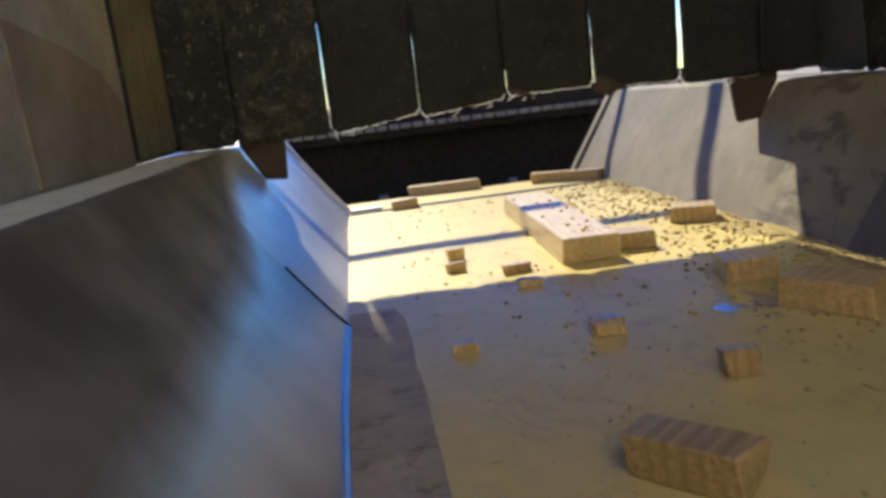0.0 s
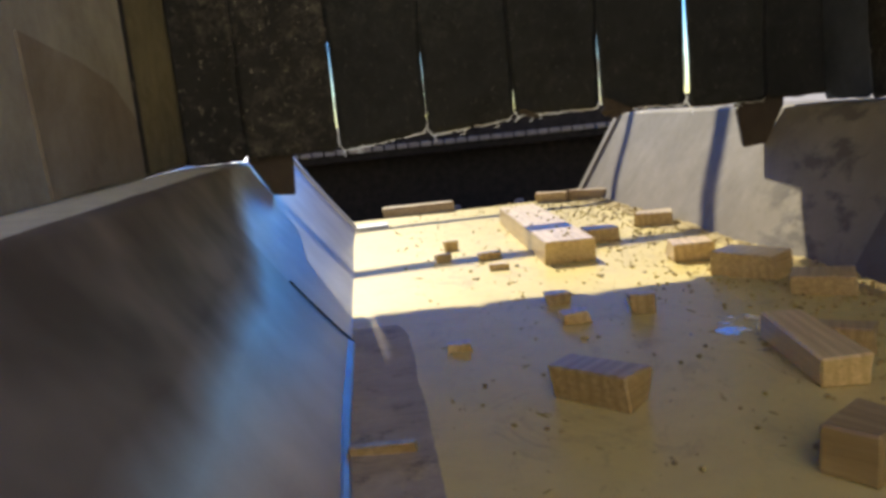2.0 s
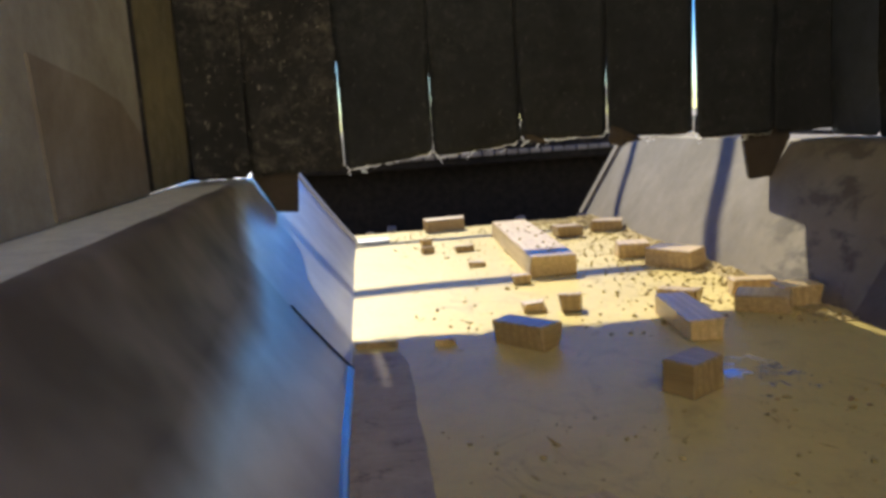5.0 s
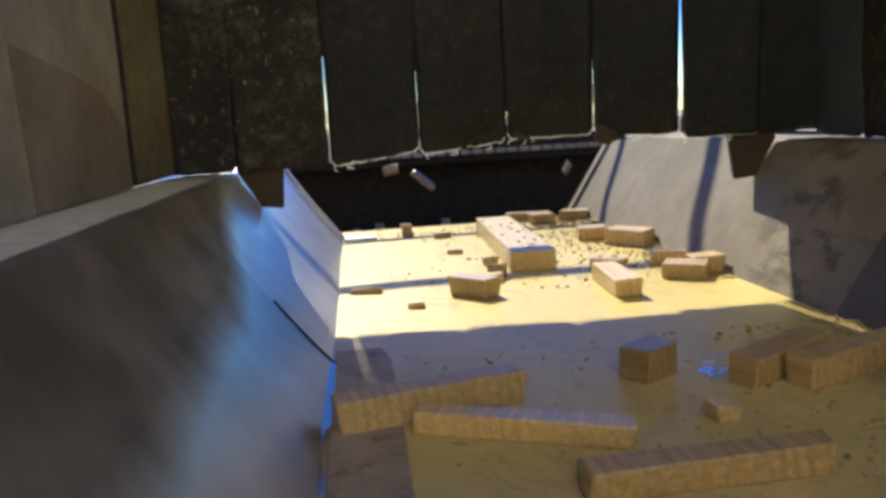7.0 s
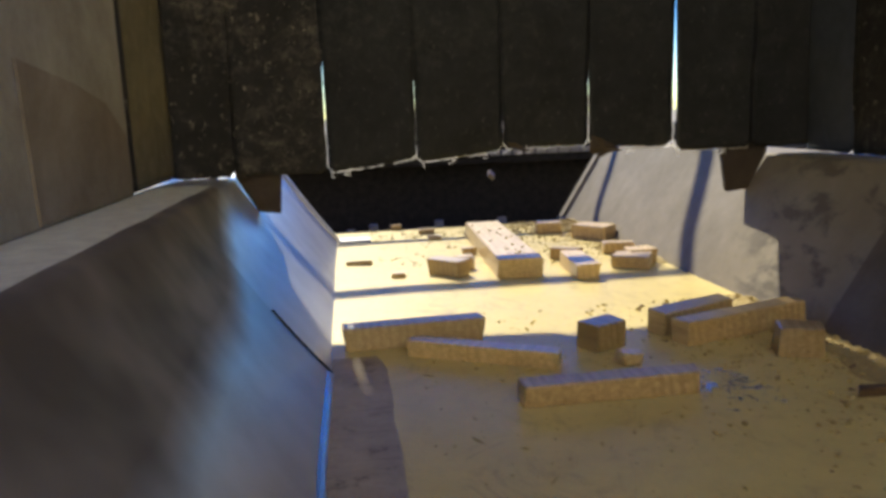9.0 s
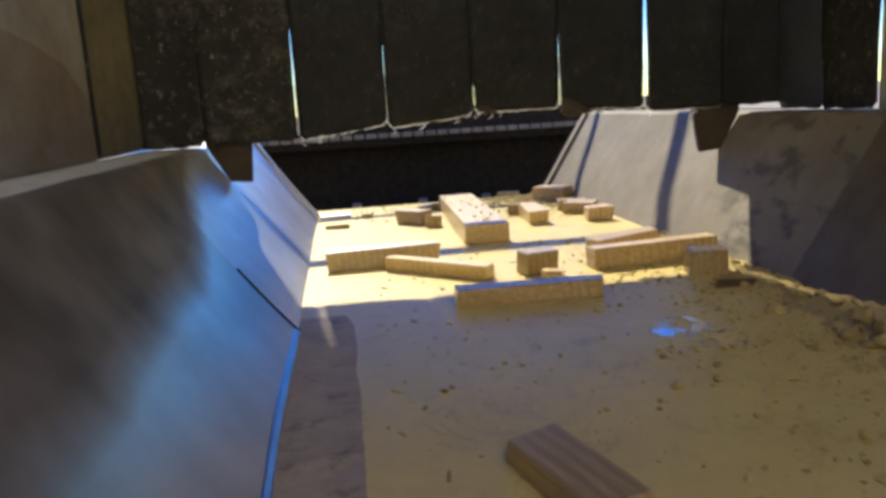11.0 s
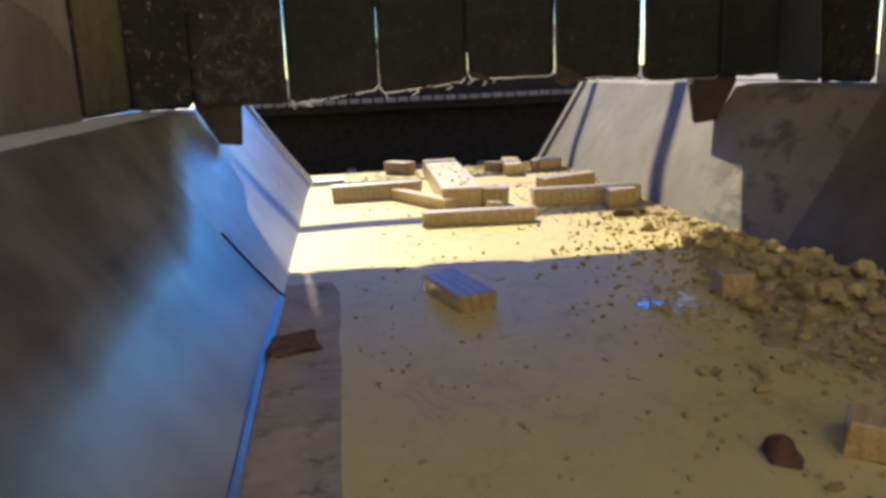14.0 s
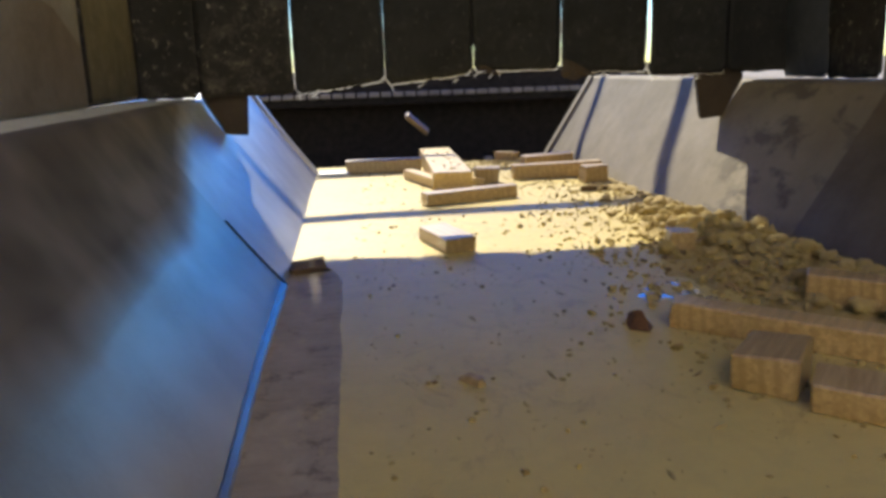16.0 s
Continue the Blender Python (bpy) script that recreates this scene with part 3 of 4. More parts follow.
# ---- the mouth of the machine, beyond the pan's end ----
def machine_mouth():
    root = tagged(new("shredder"), "steel shredder intake behind the conveyor end, coloured near black as unlit", "machine")
    part("back_plate", box(-0.9, 1.8, 6.10, 6.14, -0.88, 0.345), UNLIT_DARK, root)
    part("pit_floor", box(-0.9, 1.8, 5.07, 6.10, -0.89, -0.86), UNLIT_DARK, root)
    part("front_plate", box(-0.9, 1.8, 5.09, 5.11, -0.86, -0.03), UNLIT_DARK, root)
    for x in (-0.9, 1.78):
        part("side_plate", box(x, x + 0.02, 5.11, 6.10, -0.86, 0.27), UNLIT_DARK, root)
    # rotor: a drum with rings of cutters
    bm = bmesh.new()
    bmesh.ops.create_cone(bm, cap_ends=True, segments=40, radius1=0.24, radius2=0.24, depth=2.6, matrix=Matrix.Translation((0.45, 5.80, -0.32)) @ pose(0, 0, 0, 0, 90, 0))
    rotor = part("rotor", bm, UNLIT_DARK, root)
    bar = part("counter_bar", box(-0.85, 1.75, 5.93, 6.09, 0.19, 0.344, 0.004), UNLIT_DARK, root)
    me = mesh_of(box(-0.023, 0.023, -0.012, 0.012, -0.022, 0.0, 0.003), "comb_tooth", TOOTH)
    for i in range(36):
        tooth = new("comb_tooth", me)
        tooth.parent = bar
        tooth.location = (-0.42 + i * 0.055, 5.917, 0.248)
    cut = mesh_of(box(-0.02, 0.02, -0.02, 0.02, -0.02, 0.02, 0.005), "cutter", TOOTH)
    for i in range(26):
        for a in range(3):
            c = new("cutter", cut)
            c.parent = rotor
            ang = radians(120 * a + 37 * i)
            c.matrix_basis = Matrix.Translation((-0.75 + i * 0.1, 5.80 + 0.25 * math.cos(ang), -0.32 + 0.25 * math.sin(ang))) @ pose(0, 0, 0, math.degrees(ang), 0, 0)
    return root


machine_mouth()


# unseen straps above the trough, beyond the curtain, added to cast shadow bands
def strap(y, z, w, label):
    """An unseen slack strap between two posts, its sag shaped to the shadow it casts."""
    root = tagged(new("shadow_strap"), label, "strap", group="straps over the trough")
    knots = [(-0.42, 0.62), (-0.21, 0.20), (-0.09, 0.015), (0.1, 0.0), (0.45, 0.0), (0.75, 0.0), (0.88, -0.005), (0.98, 0.05), (1.10, 0.10), (1.40, 0.12)]
    bm = bmesh.new()
    rings = []
    for x in np.linspace(-0.42, 1.40, 80):
        h = z + float(np.interp(x, [k[0] for k in knots], [k[1] for k in knots]))
        rings.append([bm.verts.new((x, yy, hh)) for yy, hh in ((y - w / 2, h), (y + w / 2, h), (y + w / 2, h + 0.006), (y - w / 2, h + 0.006))])
    for a, c in zip(rings, rings[1:]):
        for k in range(4):
            bm.faces.new((a[k], a[(k + 1) % 4], c[(k + 1) % 4], c[k]))
    bm.faces.new(rings[0])
    bm.faces.new(list(reversed(rings[-1])))
    part("strap", bm, BEAM, root)
    for x, h in ((-0.42, 0.62), (1.40, 0.12)):
        part("post", box(x - 0.015, x + 0.015, y - 0.015, y + 0.015, -0.9, z + h + 0.02, 0.002), BEAM, root)


strap(4.22 + 0.75 * SUN_SLOPE, 0.75, 0.082, "unseen grey slack strap casting a shadow band across the trough")
strap(4.96 + 0.75 * SUN_SLOPE, 0.75, 0.050, "unseen thin grey slack strap casting a shadow band across the trough end")
channel = part("floor_lip", box(0.006, 0.115, 4.98, 5.05, 0.0, 0.008, 0.002), ZINC_BRIGHT)
tagged(channel, "small bare metal lip plate at the pan's end", "metal plate")


# ---- wood ----
def wood_piece(name, w, d, h, mat, label, seed, lumpy=0.003):
    """A sawn offcut: its front lower edge lies on the origin; corners worn, ends not quite square."""
    rnd = random.Random(seed)
    bm = bmesh.new()
    along_x = w >= d
    bmesh.ops.create_cube(bm, size=1.0, matrix=Matrix.Translation((0, d / 2, h / 2)) @ Matrix.Diagonal((w, d, h, 1)))
    for v in bm.verts:
        v.co.x += rnd.uniform(-lumpy, lumpy) * (2 if along_x else 1)
        v.co.y += rnd.uniform(-lumpy, lumpy) * (1 if along_x else 2)
        if v.co.z > h / 2:
            v.co.z += rnd.uniform(-lumpy, lumpy) * 0.8
    bmesh.ops.subdivide_edges(bm, edges=list(bm.edges), cuts=2, use_grid_fill=True)
    for v in bm.verts:
        v.co += Vector((noise.noise(v.co * 30 + Vector((seed, 0, 0))), noise.noise(v.co * 30 + Vector((0, seed, 0))), 0)) * 0.0012
    sharp = [e for e in bm.edges if len(e.link_faces) == 2 and e.calc_face_angle(0) > 0.8]
    bmesh.ops.bevel(bm, geom=sharp, offset=min(0.0022, h * 0.12), segments=1, affect="EDGES")
    ob = part(name, bm, mat)
    return tagged(ob, label, "wood offcut", group="wood offcuts on the conveyor")


PIECES = [
    ("A", 0.110, 0.05, 0.042, [(0, 0.288, 2.968, -50), (2, 0.285, 3.222, -50), (4, 0.289, 3.520, -50), (6.5, 0.282, 3.905, -50), (8, 0.285, 4.245, -50), (9, 0.281, 4.349, -50), (11.3, 0.287, 4.773, -50), (12.5, 0.295, 4.941, -50)]),
    ("timber", 0.114, 0.72, 0.052, [(0, 0.486, 3.831, -2), (1.5, 0.494, 4.003, -2), (3.5, 0.497, 4.146, -2), (6.5, 0.490, 4.254, -2), (8, 0.490, 4.264, -2), (9, 0.475, 4.264, -2), (11.3, 0.451, 4.283, -2), (12.5, 0.435, 4.283, -2), (14.5, 0.424, 4.415, -2), (16, 0.412, 4.563, -2)]),
    ("b2", 0.081, 0.07, 0.035, [(0, 0.596, 3.876, -4), (2, 0.635, 4.238, -1), (4, 0.666, 4.580, 2), (6.5, 0.721, 5.022, 6)]),
    ("c1", 0.095, 0.08, 0.035, [(0, 0.804, 4.066, -22), (2, 0.824, 4.393, -22), (4, 0.825, 4.664, -22), (6.5, 0.836, 5.062, -22)]),
    ("d1", 0.086, 0.07, 0.04, [(0, 0.668, 3.540, -8), (2, 0.729, 3.912, -8), (4, 0.740, 4.200, -8), (6.5, 0.769, 4.581, -8), (8, 0.758, 4.780, -8), (9, 0.732, 4.939, -8)]),
    ("e1", 0.132, 0.08, 0.045, [(0, 0.660, 3.342, -55), (2, 0.732, 3.724, -56), (4, 0.756, 4.034, -55), (6.5, 0.806, 4.435, -50), (8, 0.820, 4.655, -50), (9, 0.815, 4.780, -50)]),
    ("f", 0.060, 0.2, 0.04, [(2, 0.579, 3.170, -9), (4, 0.594, 3.445, -4), (6.5, 0.606, 3.820, -5), (7, 0.611, 3.905, -3), (8.5, 0.626, 4.118, -3), (9, 0.634, 4.197, -3), (11.3, 0.661, 4.569, -5), (12.5, 0.688, 4.736, -8)]),
    ("C", 0.076, 0.054, 0.048, [(2, 0.495, 2.972, 32), (3, 0.505, 3.153, 32), (4, 0.503, 3.310, 32), (6.5, 0.486, 3.385, 33), (7, 0.483, 3.415, 34), (8.5, 0.500, 3.572, 29), (9, 0.497, 3.635, 26), (11.3, 0.497, 3.920, 12), (12.5, 0.504, 4.110, 2), (13.5, 0.506, 4.275, -5), (14.5, 0.520, 4.420, -5), (16, 0.530, 4.640, -5)]),
    ("q1", 0.098, 0.07, 0.035, [(2, 0.785, 3.537, -32), (4, 0.767, 3.619, -32), (6.5, 0.783, 3.945, -32), (8, 0.791, 4.171, -32), (9, 0.778, 4.287, -32), (11.3, 0.819, 4.706, -32), (12.5, 0.820, 4.838, -32), (14.5, 0.820, 5.059, -32)]),
    ("plankL", 0.260, 0.04, 0.045, [(6.5, 0.135, 3.245, 13), (7, 0.144, 3.344, 13), (8.5, 0.152, 3.630, 3), (9, 0.157, 3.733, 2), (11.3, 0.180, 4.140, 1), (12.5, 0.194, 4.330, 2), (13.5, 0.204, 4.487, 2), (14.5, 0.216, 4.680, -1), (16, 0.233, 5.000, -5)]),
    ("plankM", 0.272, 0.04, 0.029, [(6.5, 0.224, 3.138, -25), (7, 0.230, 3.246, -25), (8.5, 0.246, 3.521, -25), (9, 0.252, 3.612, -30), (11.3, 0.274, 4.015, -46), (12.5, 0.293, 4.225, -54), (14.5, 0.312, 4.510, -66), (16, 0.325, 4.709, -74)]),
    ("plankR", 0.275, 0.04, 0.032, [(7, 0.405, 3.085, 2), (7.5, 0.407, 3.160, 2), (8.5, 0.418, 3.329, 2), (9, 0.417, 3.397, 1), (11.3, 0.418, 3.710, -3), (12.5, 0.421, 3.890, -6), (13.5, 0.424, 4.045, -7), (14.5, 0.432, 4.190, 0), (16, 0.440, 4.340, 18)]),
    ("N", 0.195, 0.045, 0.045, [(6.5, 0.648, 3.280, 30), (7, 0.665, 3.380, 29), (8.5, 0.693, 3.651, 24), (9, 0.702, 3.722, 24), (11.3, 0.738, 4.060, 24), (12.5, 0.752, 4.270, 24), (13.5, 0.765, 4.430, 24), (14.5, 0.785, 4.650, 20), (16, 0.806, 4.950, 16)]),
    ("O", 0.285, 0.045, 0.045, [(7, 0.785, 3.358, 19), (8.5, 0.772, 3.593, 20), (9, 0.766, 3.655, 17), (11.3, 0.748, 3.925, 3), (12.5, 0.745, 4.070, -4), (13.5, 0.745, 4.190, -8), (14.5, 0.753, 4.410, -4), (16, 0.768, 4.700, 1)]),
    ("P", 0.072, 0.06, 0.05, [(8, 0.768, 3.375, -28), (8.5, 0.770, 3.445, -25), (9, 0.780, 3.510, -20), (11.3, 0.795, 3.775, -8), (12.5, 0.798, 3.945, -4), (13.5, 0.802, 4.100, -3), (14.5, 0.822, 4.285, 0), (16, 0.849, 4.560, 6)]),
    ("R", 0.037, 0.03, 0.02, [(6.5, 0.489, 3.148, 0), (8, 0.508, 3.413, 0), (9, 0.498, 3.540, 0)]),
    ("B", 0.061, 0.16, 0.028, [(11.5, 0.306, 3.013, 15), (12.5, 0.296, 3.203, 15), (13.5, 0.301, 3.378, 15), (14.5, 0.309, 3.547, 15), (15.5, 0.322, 3.721, 15), (16, 0.323, 3.782, 15)]),
    ("bigP", 0.32, 0.05, 0.035, [(12.5, 0.660, 2.600, -44), (15, 0.665, 3.017, -45), (15.5, 0.660, 3.109, -45), (16, 0.647, 3.181, -43)]),
    ("bigB", 0.066, 0.095, 0.042, [(13, 0.575, 2.550, -41), (14.5, 0.575, 2.800, -41), (15.5, 0.552, 2.982, -41), (16, 0.541, 3.064, -41)]),
    ("bigQ", 0.10, 0.07, 0.032, [(14, 0.620, 2.620, -40), (15.5, 0.607, 2.905, -40), (16, 0.602, 2.985, -40)]),
    ("smallT", 0.081, 0.015, 0.012, [(1.5, 0.040, 3.065, -9), (2, 0.037, 3.161, -9), (3.5, 0.041, 3.454, -9), (4, 0.037, 3.554, -9), (6.5, 0.059, 4.008, -9), (8, 0.065, 4.402, -9)]),
    ("q2", 0.077, 0.06, 0.04, [(6.5, 0.863, 3.986, -3), (8, 0.883, 4.225, -3), (9, 0.835, 4.340, -3)]),
    ("far1", 0.265, 0.05, 0.035, [(0, 0.357, 5.199, -8), (2, 0.238, 5.233, -8)]),
    ("far2", 0.122, 0.06, 0.035, [(0, 0.721, 5.103, -25), (2, 0.726, 5.147, -25), (4, 0.823, 5.147, -25)]),
    ("far3", 0.086, 0.05, 0.03, [(0, 0.190, 4.911, 3), (2, 0.162, 5.242, 3)]),
    ("far4", 0.153, 0.06, 0.035, [(0, 0.824, 5.038, -34), (2, 0.849, 5.114, -34)]),
    ("midB", 0.04, 0.03, 0.022, [(0.5, 0.371, 3.470, -8), (2, 0.372, 3.689, -8), (4, 0.399, 4.012, -8)]),
    ("small1", 0.048, 0.03, 0.02, [(0, 0.368, 3.381, -4)]),
    ("far5", 0.146, 0.05, 0.045, [(3.4, 0.326, 4.928, 6), (4, 0.327, 4.970, 6), (4.2, 0.329, 5.027, 6)]),
    ("far6", 0.168, 0.05, 0.03, [(6.5, 0.668, 5.175, -11), (8, 0.726, 5.184, -11)]),
    ("bark1", 0.052, 0.045, 0.016, [(12.5, 0.036, 3.038, 18), (13.5, 0.043, 3.244, 18), (14.5, 0.039, 3.415, 18), (16, 0.042, 3.683, 18)]),
    ("chip1", 0.026, 0.012, 0.008, [(15.5, 0.240, 3.038, -53), (16, 0.242, 3.154, -53)]),
    ("chip2", 0.032, 0.02, 0.012, [(0, 0.167, 3.407, -4)]),
    ("bigR", 0.20, 0.05, 0.05, [(12, 0.835, 2.60, -40), (15.5, 0.828, 3.185, -40), (16, 0.822, 3.262, -40)]),
    ("bark_red", 0.027, 0.024, 0.024, [(15, 0.491, 3.114, -20), (15.5, 0.491, 3.200, -20), (16, 0.489, 3.284, -20)]),
    ("q3", 0.05, 0.045, 0.04, [(11.5, 0.835, 3.02, -10), (13, 0.76, 3.26, -10), (14, 0.697, 3.416, -10), (15.5, 0.681, 3.519, -10), (16, 0.721, 3.672, -10)]),
    ("g1", 0.09, 0.05, 0.032, [(13.5, 0.822, 4.957, -12), (16, 0.841, 5.434, -12)]),
    ("g2", 0.08, 0.05, 0.032, [(13.5, 0.643, 4.999, -35), (16, 0.688, 5.191, -35)]),
    ("chip5", 0.04, 0.02, 0.02, [(7, 0.225, 4.984, 5), (8.5, 0.220, 5.160, 5)]),
    ("chip6", 0.06, 0.02, 0.018, [(7, 0.337, 4.909, 10), (8.5, 0.322, 5.038, 10)]),
    ("chip7", 0.04, 0.03, 0.025, [(0.5, 0.244, 4.089, 14), (2, 0.267, 4.377, 14), (4, 0.235, 4.727, 14)]),
    ("chip8", 0.04, 0.02, 0.014, [(4, 0.332, 4.327, -5)]),
    ("chip9", 0.045, 0.03, 0.034, [(0.5, 0.460, 3.253, -12), (2, 0.487, 3.567, -12), (4, 0.465, 3.733, -12), (7.5, 0.371, 4.268, -15), (8.5, 0.354, 4.367, -15)]),
    ("bark2", 0.068, 0.03, 0.014, [(11.5, 0.798, 3.713, -2)]),
]
SPEED = 0.155
THROWN = {"far5": 3.3, "far6": 6.0}
WOOD_THINGS = []
for s, (key, w, d, h, rows) in enumerate(PIECES):
    pale = key in ("timber", "plankL", "plankM", "R", "f")
    if key.startswith("bark"):
        name, label = "bark_scrap", "red-brown bark scrap on the sawdust" if key == "bark_red" else "dark brown bark scrap on the edge strip"
    elif key == "timber":
        name, label = "timber", "long pale sawn timber lying along the sawdust-covered pan"
    elif max(w, d) > 0.2:
        name, label = "wood_plank", "long narrow sawn plank lying flat on the sawdust"
    elif max(w, d) < 0.06:
        name, label = "wood_chip", "small broken wood chip on the sawdust"
    else:
        name, label = "wood_block", "short sawn softwood block lying on the sawdust"
    WOOD_THINGS.append((wood_piece(name, w, d, h, RED_BARK if key == "bark_red" else BARK_SCRAP if key.startswith("bark") else WOOD_PALE if pale else WOOD, label, s, 0.008 if key.startswith("bark") else 0.003), rows, max(w, d), d, THROWN.get(key, 0.0)))

def timber_dust(timber):
    """Sawdust clods that ride on the timber's top."""
    rnd = random.Random(9)
    bm = bmesh.new()
    for _ in range(45):
        x, y = rnd.uniform(-0.05, 0.05), rnd.uniform(0.02, 0.69)
        s = rnd.choice((0.001, 0.0015, 0.002, 0.004))
        bmesh.ops.create_icosphere(bm, subdivisions=1, radius=s, matrix=Matrix.Translation((x, y, 0.0525 + s * 0.3)) @ Matrix.Diagonal((rnd.uniform(0.8, 1.6), rnd.uniform(0.8, 1.4), 0.6, 1)))
    tagged(part("sawdust", bm, CRUMB, timber, "loose sawdust clods", smooth=True), kind="stuff")


timber_dust(WOOD_THINGS[1][0])

# ---- crumbs carried along in bands ----
BAND = 0.30


OCTA = [(1, 0, 0), (-1, 0, 0), (0, 1, 0), (0, -1, 0), (0, 0, 1), (0, 0, -1)]
OCTA_FACES = [(0, 2, 4), (2, 1, 4), (1, 3, 4), (3, 0, 4), (2, 0, 5), (1, 2, 5), (3, 1, 5), (0, 3, 5)]


def lump_shape():
    """A ball of 18 corners, to be dented into crumbs."""
    pts, mid, faces = [Vector(p) for p in OCTA], {}, []

    def half(a, c):
        key = (min(a, c), max(a, c))
        if key not in mid:
            pts.append((pts[a] + pts[c]).normalized())
            mid[key] = len(pts) - 1
        return mid[key]

    for a, c, e in OCTA_FACES:
        p, q, s = half(a, c), half(c, e), half(e, a)
        faces += [(a, p, s), (p, c, q), (s, q, e), (p, q, s)]
    return pts, faces


LUMP, LUMP_FACES = lump_shape()


def clod_shape():
    """A finer ball for the large clods."""
    bm = bmesh.new()
    bmesh.ops.create_icosphere(bm, subdivisions=3, radius=1.0)
    bm.verts.ensure_lookup_table()
    out = [v.co.copy() for v in bm.verts], [tuple(v.index for v in f.verts) for f in bm.faces]
    bm.free()
    return out


CLOD, CLOD_FACES = clod_shape()


def crumb_band(y0, seed):
    """Crumbs, splinters and heaped sawdust on one stretch of the pan; y0 is its start at 0 s."""
    rnd = random.Random(seed)

    def heap(yy):
        return math.exp(-((y0 + yy - 1.05) / 0.50) ** 2)

    def height(x, yy):
        s = max(0.0, 1 - (0.90 - x) / ((0.085 + 0.125 * heap(yy)) * (1 + 0.55 * noise.noise(((y0 + yy) * 7, 0.4, 8)) + 0.25 * noise.noise(((y0 + yy) * 23, x * 20, 2)))))
        lum = 0.7 + 0.5 * noise.noise((x * 14, (y0 + yy) * 14, 3.3)) + 0.55 * noise.noise((x * 45, (y0 + yy) * 45, 1.3)) + 0.3 * noise.noise((x * 110, (y0 + yy) * 110, 5.3))
        return (0.008 + 0.036 * heap(yy)) * s * max(0.05, lum)

    verts, faces, kinds = [], [], []
    nx, ny = 60, 52                                        # the heap against the side
    for j in range(ny + 1):
        for i in range(nx + 1):
            x, yy = 0.56 + 0.345 * i / nx, BAND * j / ny
            verts.append((x, yy, height(x, yy) - 0.0012))
    for j in range(ny):
        for i in range(nx):
            k = j * (nx + 1) + i
            faces.append((k, k + 1, k + nx + 2, k + nx + 1))
            kinds.append(2)
    pile = heap(BAND / 2)
    for _ in range(int(470 + 650 * pile)):
        yy = rnd.uniform(0, BAND)
        splinter = False
        if rnd.random() < 0.12 + 0.14 * (1 - pile):
            x = rnd.uniform(0.12, 0.88)
            r = rnd.choice((0.001, 0.0012, 0.0015, 0.002, 0.0035))
            splinter = rnd.random() < 0.25
        else:
            x = 0.90 - abs(rnd.gauss(0, 0.17 - 0.02 * pile))
            r = rnd.choice((0.0012, 0.0015, 0.002, 0.002, 0.003, 0.004, 0.006)) * (0.7 + 0.8 * pile * rnd.random())
        x = min(max(x, 0.10), 0.892)
        a = rnd.uniform(0, math.tau)
        s = Vector((r * rnd.uniform(0.8, 1.5), r * rnd.uniform(0.7, 1.1), r * rnd.uniform(0.55, 0.9)))
        if splinter:
            s = Vector((r * rnd.uniform(2.0, 4.0), r * 0.6, r * 0.4))
        z = height(x, yy) + s.z * 0.6
        k = len(verts)
        ca, sa = math.cos(a), math.sin(a)
        for p in LUMP:
            d = 1 + 0.42 * rnd.uniform(-1, 1)
            px, py = p.x * s.x * d, p.y * s.y * d
            verts.append((x + px * ca - py * sa, yy + px * sa + py * ca, max(0.0002, z + p.z * s.z * d)))
        kind = 1 if rnd.random() < 0.06 else 0
        for f in LUMP_FACES:
            faces.append(tuple(k + q for q in f))
            kinds.append(kind)
    smooth = [False] * len(kinds)
    for _ in range(int(95 * pile)):                        # large soft clods
        yy = rnd.uniform(0, BAND)
        x = 0.885 - abs(rnd.gauss(0, 0.062))
        r = rnd.choice((0.007, 0.008, 0.010, 0.012, 0.014)) * rnd.uniform(0.8, 1.15)
        z = height(x, yy) + r * rnd.uniform(0.1, 0.9)
        off = Vector((rnd.uniform(0, 90), rnd.uniform(0, 90), rnd.uniform(0, 90)))
        s = (rnd.uniform(0.85, 1.3), rnd.uniform(0.85, 1.2), rnd.uniform(0.75, 1.0))
        k = len(verts)
        for p in CLOD:
            d = r * (1 + 0.38 * noise.noise(p * 1.4 + off) + 0.16 * noise.noise(p * 4.5 + off))
            verts.append((min(x + p.x * d * s[0], 0.898), yy + p.y * d * s[1], max(0.0002, z + p.z * d * s[2])))
        for f in CLOD_FACES:
            faces.append(tuple(k + q for q in f))
        kinds += [0 if rnd.random() < 0.3 else 2] * len(CLOD_FACES)
        smooth += [True] * len(CLOD_FACES)
    me = bpy.data.meshes.new("crumbs")
    me.from_pydata(verts, [], faces)
    me.materials.append(CRUMB)
    me.materials.append(BARK)
    me.materials.append(HEAP)
    me.polygons.foreach_set("material_index", kinds)
    me.polygons.foreach_set("use_smooth", smooth)
    me.update()
    ob = new("sawdust_crumbs", me)
    return tagged(ob, "loose sawdust crumbs and splinters heaped on the pan", "sawdust", kind="stuff")


BANDS = [(crumb_band(y0, 100 + i), y0) for i, y0 in enumerate([-0.15 + 0.30 * j for j in range(17)])]


# ---- chips thrown up by the rotor ----
CHIPS = []
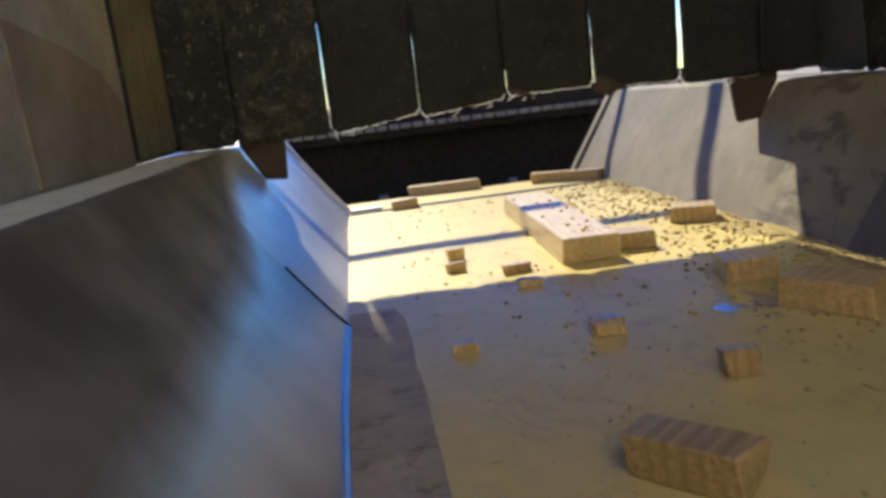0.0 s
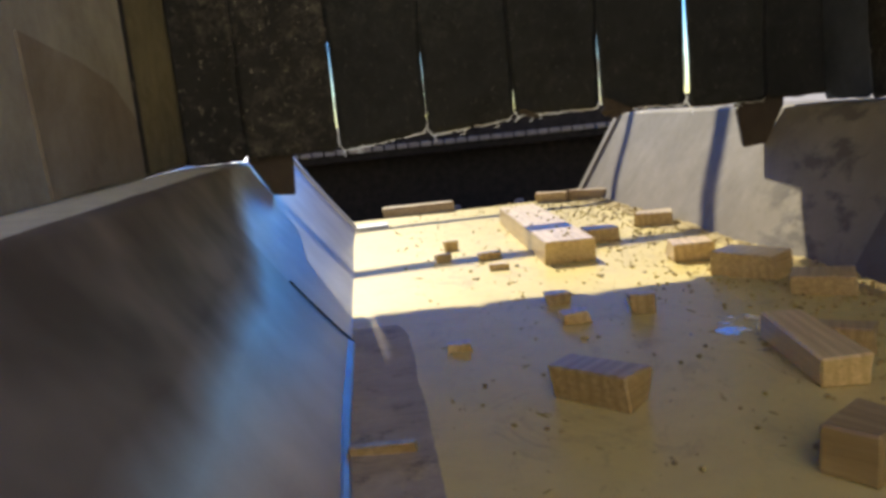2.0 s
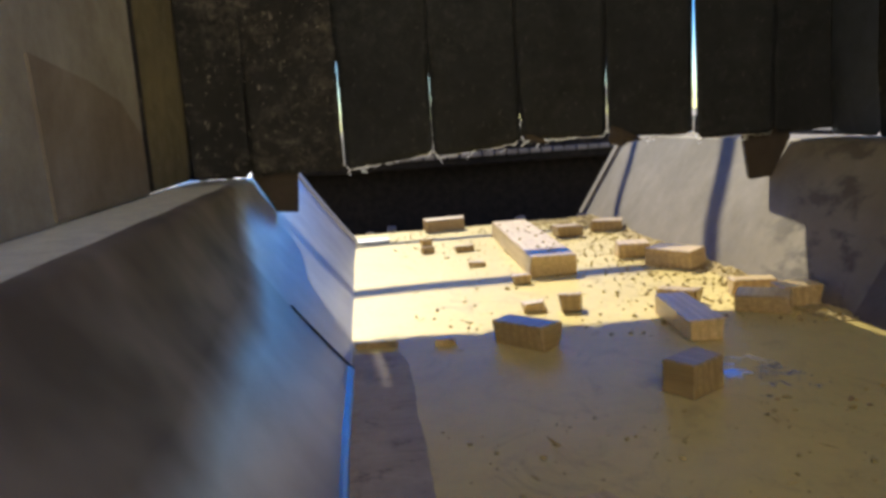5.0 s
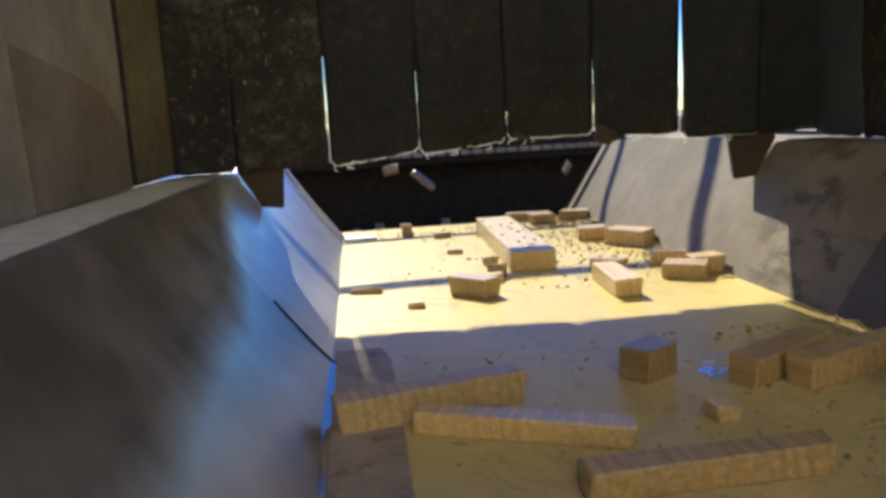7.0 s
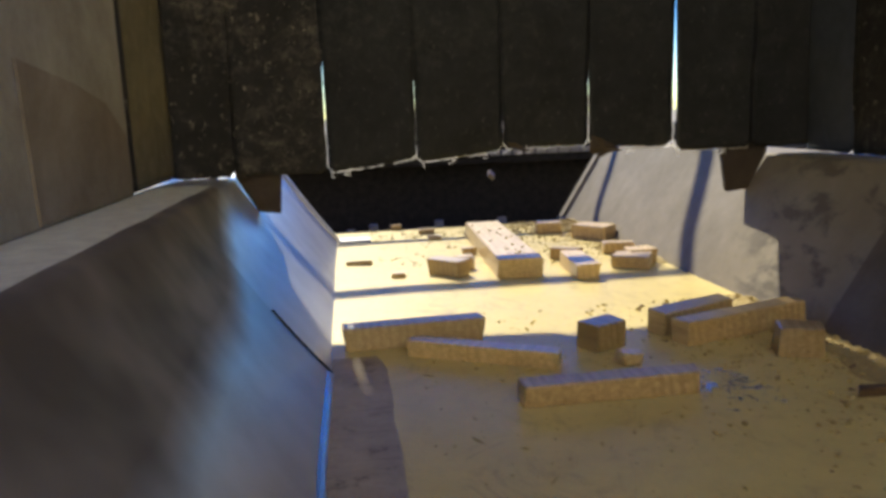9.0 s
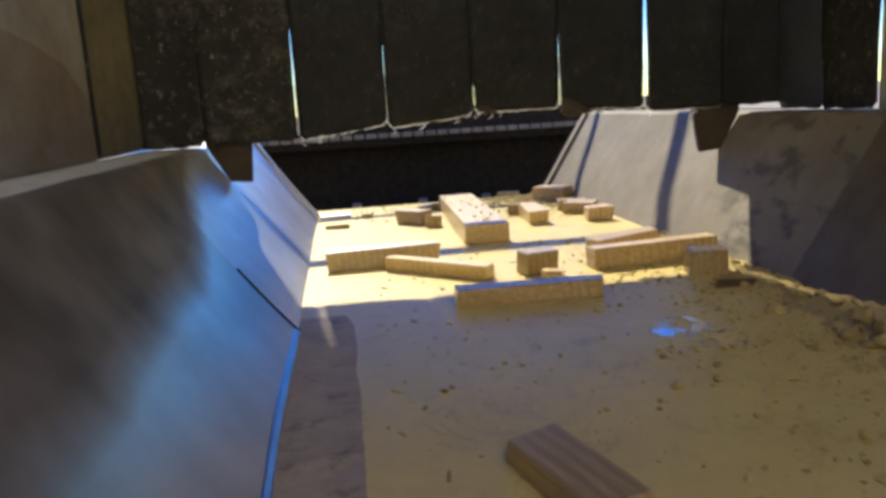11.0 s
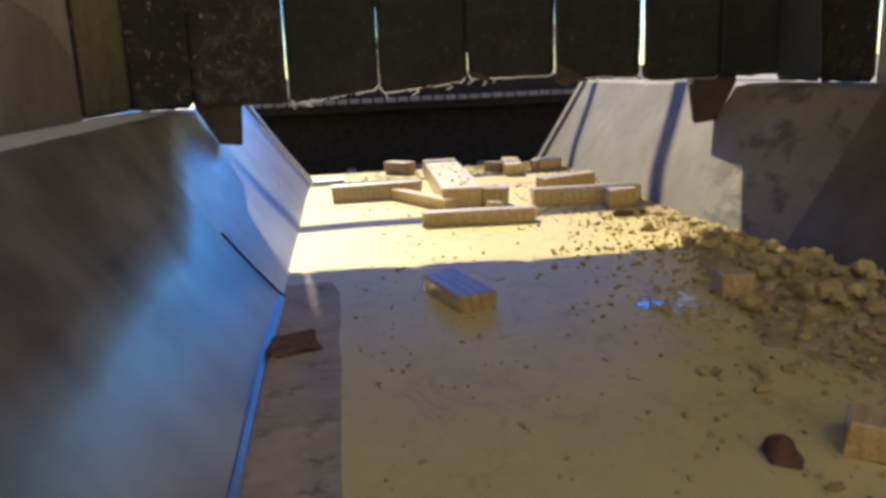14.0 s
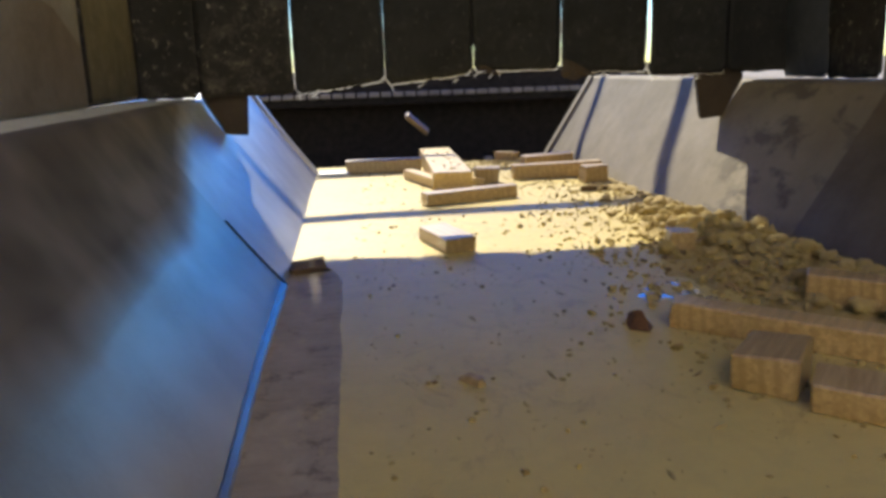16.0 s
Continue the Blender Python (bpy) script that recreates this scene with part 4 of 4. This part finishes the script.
for s, (tp, x, y, zp, w) in enumerate([
        (0.3, 0.161, 5.5, 0.106, 0.06),
        (1.2, 0.142, 5.5, 0.059, 0.05),
        (4.2, 0.848, 5.5, 0.224, 0.04),
        (6.6, 0.401, 5.5, 0.172, 0.09),
        (6.8, 0.481, 5.5, 0.102, 0.09),
        (6.9, 0.215, 5.5, 0.207, 0.06),
        (7.0, 0.321, 5.5, 0.140, 0.11),
        (7.1, 0.928, 5.5, 0.183, 0.05),
        (9.0, 0.627, 5.5, 0.157, 0.03),
        (11.3, 0.261, 5.5, 0.170, 0.07),
        (16.0, 0.387, 5.5, 0.116, 0.12),
]):
    chip = wood_piece("flying_chip", w, 0.03, 0.02, WOOD, "small broken wood chip thrown up out of the pit", 60 + s)
    tagged(chip, group="thrown wood chips")
    CHIPS.append((chip, tp, x, y, zp))


# ---- what moves ----
def conveyor_rows(rows, length, depth, thrown=0.0):
    """Rows from start to end: carried along before and after the known stretch, and over the pan's end."""
    keys = []
    t0, x0, y0, a0 = rows[0]
    if t0 > 0:
        keys.append((0.0, x0, y0 - SPEED * t0, 0.0, a0, 0.0))
    limit = Y_END + 0.02
    over = None
    for t, x, y, a in rows:
        if y + depth * 0.4 > limit + 0.12:
            over = over or (t, x, y, a)
        if over is None or not keys:
            keys.append((t, x, y, 0.0, a, 0.0))
    if thrown:                                              # flung back out of the pit
        a = keys[-1]
        keys = [(0.0, a[1] + 0.1, 5.42, -0.85, a[4], 0.0), (thrown - 0.45, a[1] + 0.1, 5.42, -0.85, a[4], 0.0), (thrown - 0.2, a[1] + 0.05, 5.25, 0.12, a[4] + 40, 60.0)] + [k for k in keys if k[0] >= thrown]
    t1, x1, y1, z1, a1, _ = keys[-1]
    t_edge = t1 + max(0.0, (limit - depth * 0.35 - y1)) / SPEED + 0.05
    if t_edge < 15.9:
        if t_edge > t1 + 0.1:
            keys.append((t_edge, x1, y1 + SPEED * (t_edge - t1), 0.0, a1, 0.0))
        yb = keys[-1][2]
        keys.append((t_edge + 0.25, x1, yb + 0.10, -0.10, a1, -40.0))
        keys.append((t_edge + 0.50, x1, yb + 0.20, -0.80, a1, -80.0))
        keys.append((max(16.0, t_edge + 0.6), x1, yb + 0.20, -0.82, a1, -80.0))
    elif t1 < 16:
        keys.append((16.0, x1, y1 + SPEED * (16 - t1), 0.0, a1, 0.0))
    return [(t, pose(x, y, z, tip, 0, a)) for t, x, y, z, a, tip in keys]


def motions():
    for ob, rows, length, depth, thrown in WOOD_THINGS:
        walk(ob, conveyor_rows(rows, length, depth, thrown))
    for i, (ob, tp, x, y, zp) in enumerate(CHIPS):
        rest, rows = pose(x, 5.42, -0.85), []
        drift = 0.05 * (-1) ** i
        if tp > 0.45:
            rows += [(0, rest), (tp - 0.42, rest)]
        rows += [(max(0, tp - 0.2), pose(x - drift / 2, y, zp - 0.19, 10, 70 * (-1) ** i, 0)), (tp, pose(x, y, zp, 40, 40 * (-1) ** i, 12 * (-1) ** i)), (min(16, tp + 0.2), pose(x + drift / 2, y, zp - 0.19, 70, 10, 20))]
        if tp < 15.5:
            rows += [(tp + 0.42, pose(x + drift, 5.42, -0.84, 90, 0, 40)), (16, pose(x + drift, 5.42, -0.845, 90, 0, 40))]
        elif tp > 15.9:
            rows = rows[:-1]
        walk(ob, rows)
    for ob, y0 in BANDS:
        t_edge = (Y_END - 0.28 - y0) / SPEED
        if t_edge >= 16:
            walk(ob, [(0, pose(0, y0, 0)), (16, pose(0, y0 + 16 * SPEED, 0))])
        elif t_edge > 0.2:
            walk(ob, [(0, pose(0, y0, 0)), (t_edge, pose(0, Y_END - 0.28, 0)), (16, pose(0, Y_END - 0.27, 0))])
        else:
            walk(ob, [(0, pose(0, Y_END - 0.30, 0)), (16, pose(0, Y_END - 0.29, 0))])


motions()
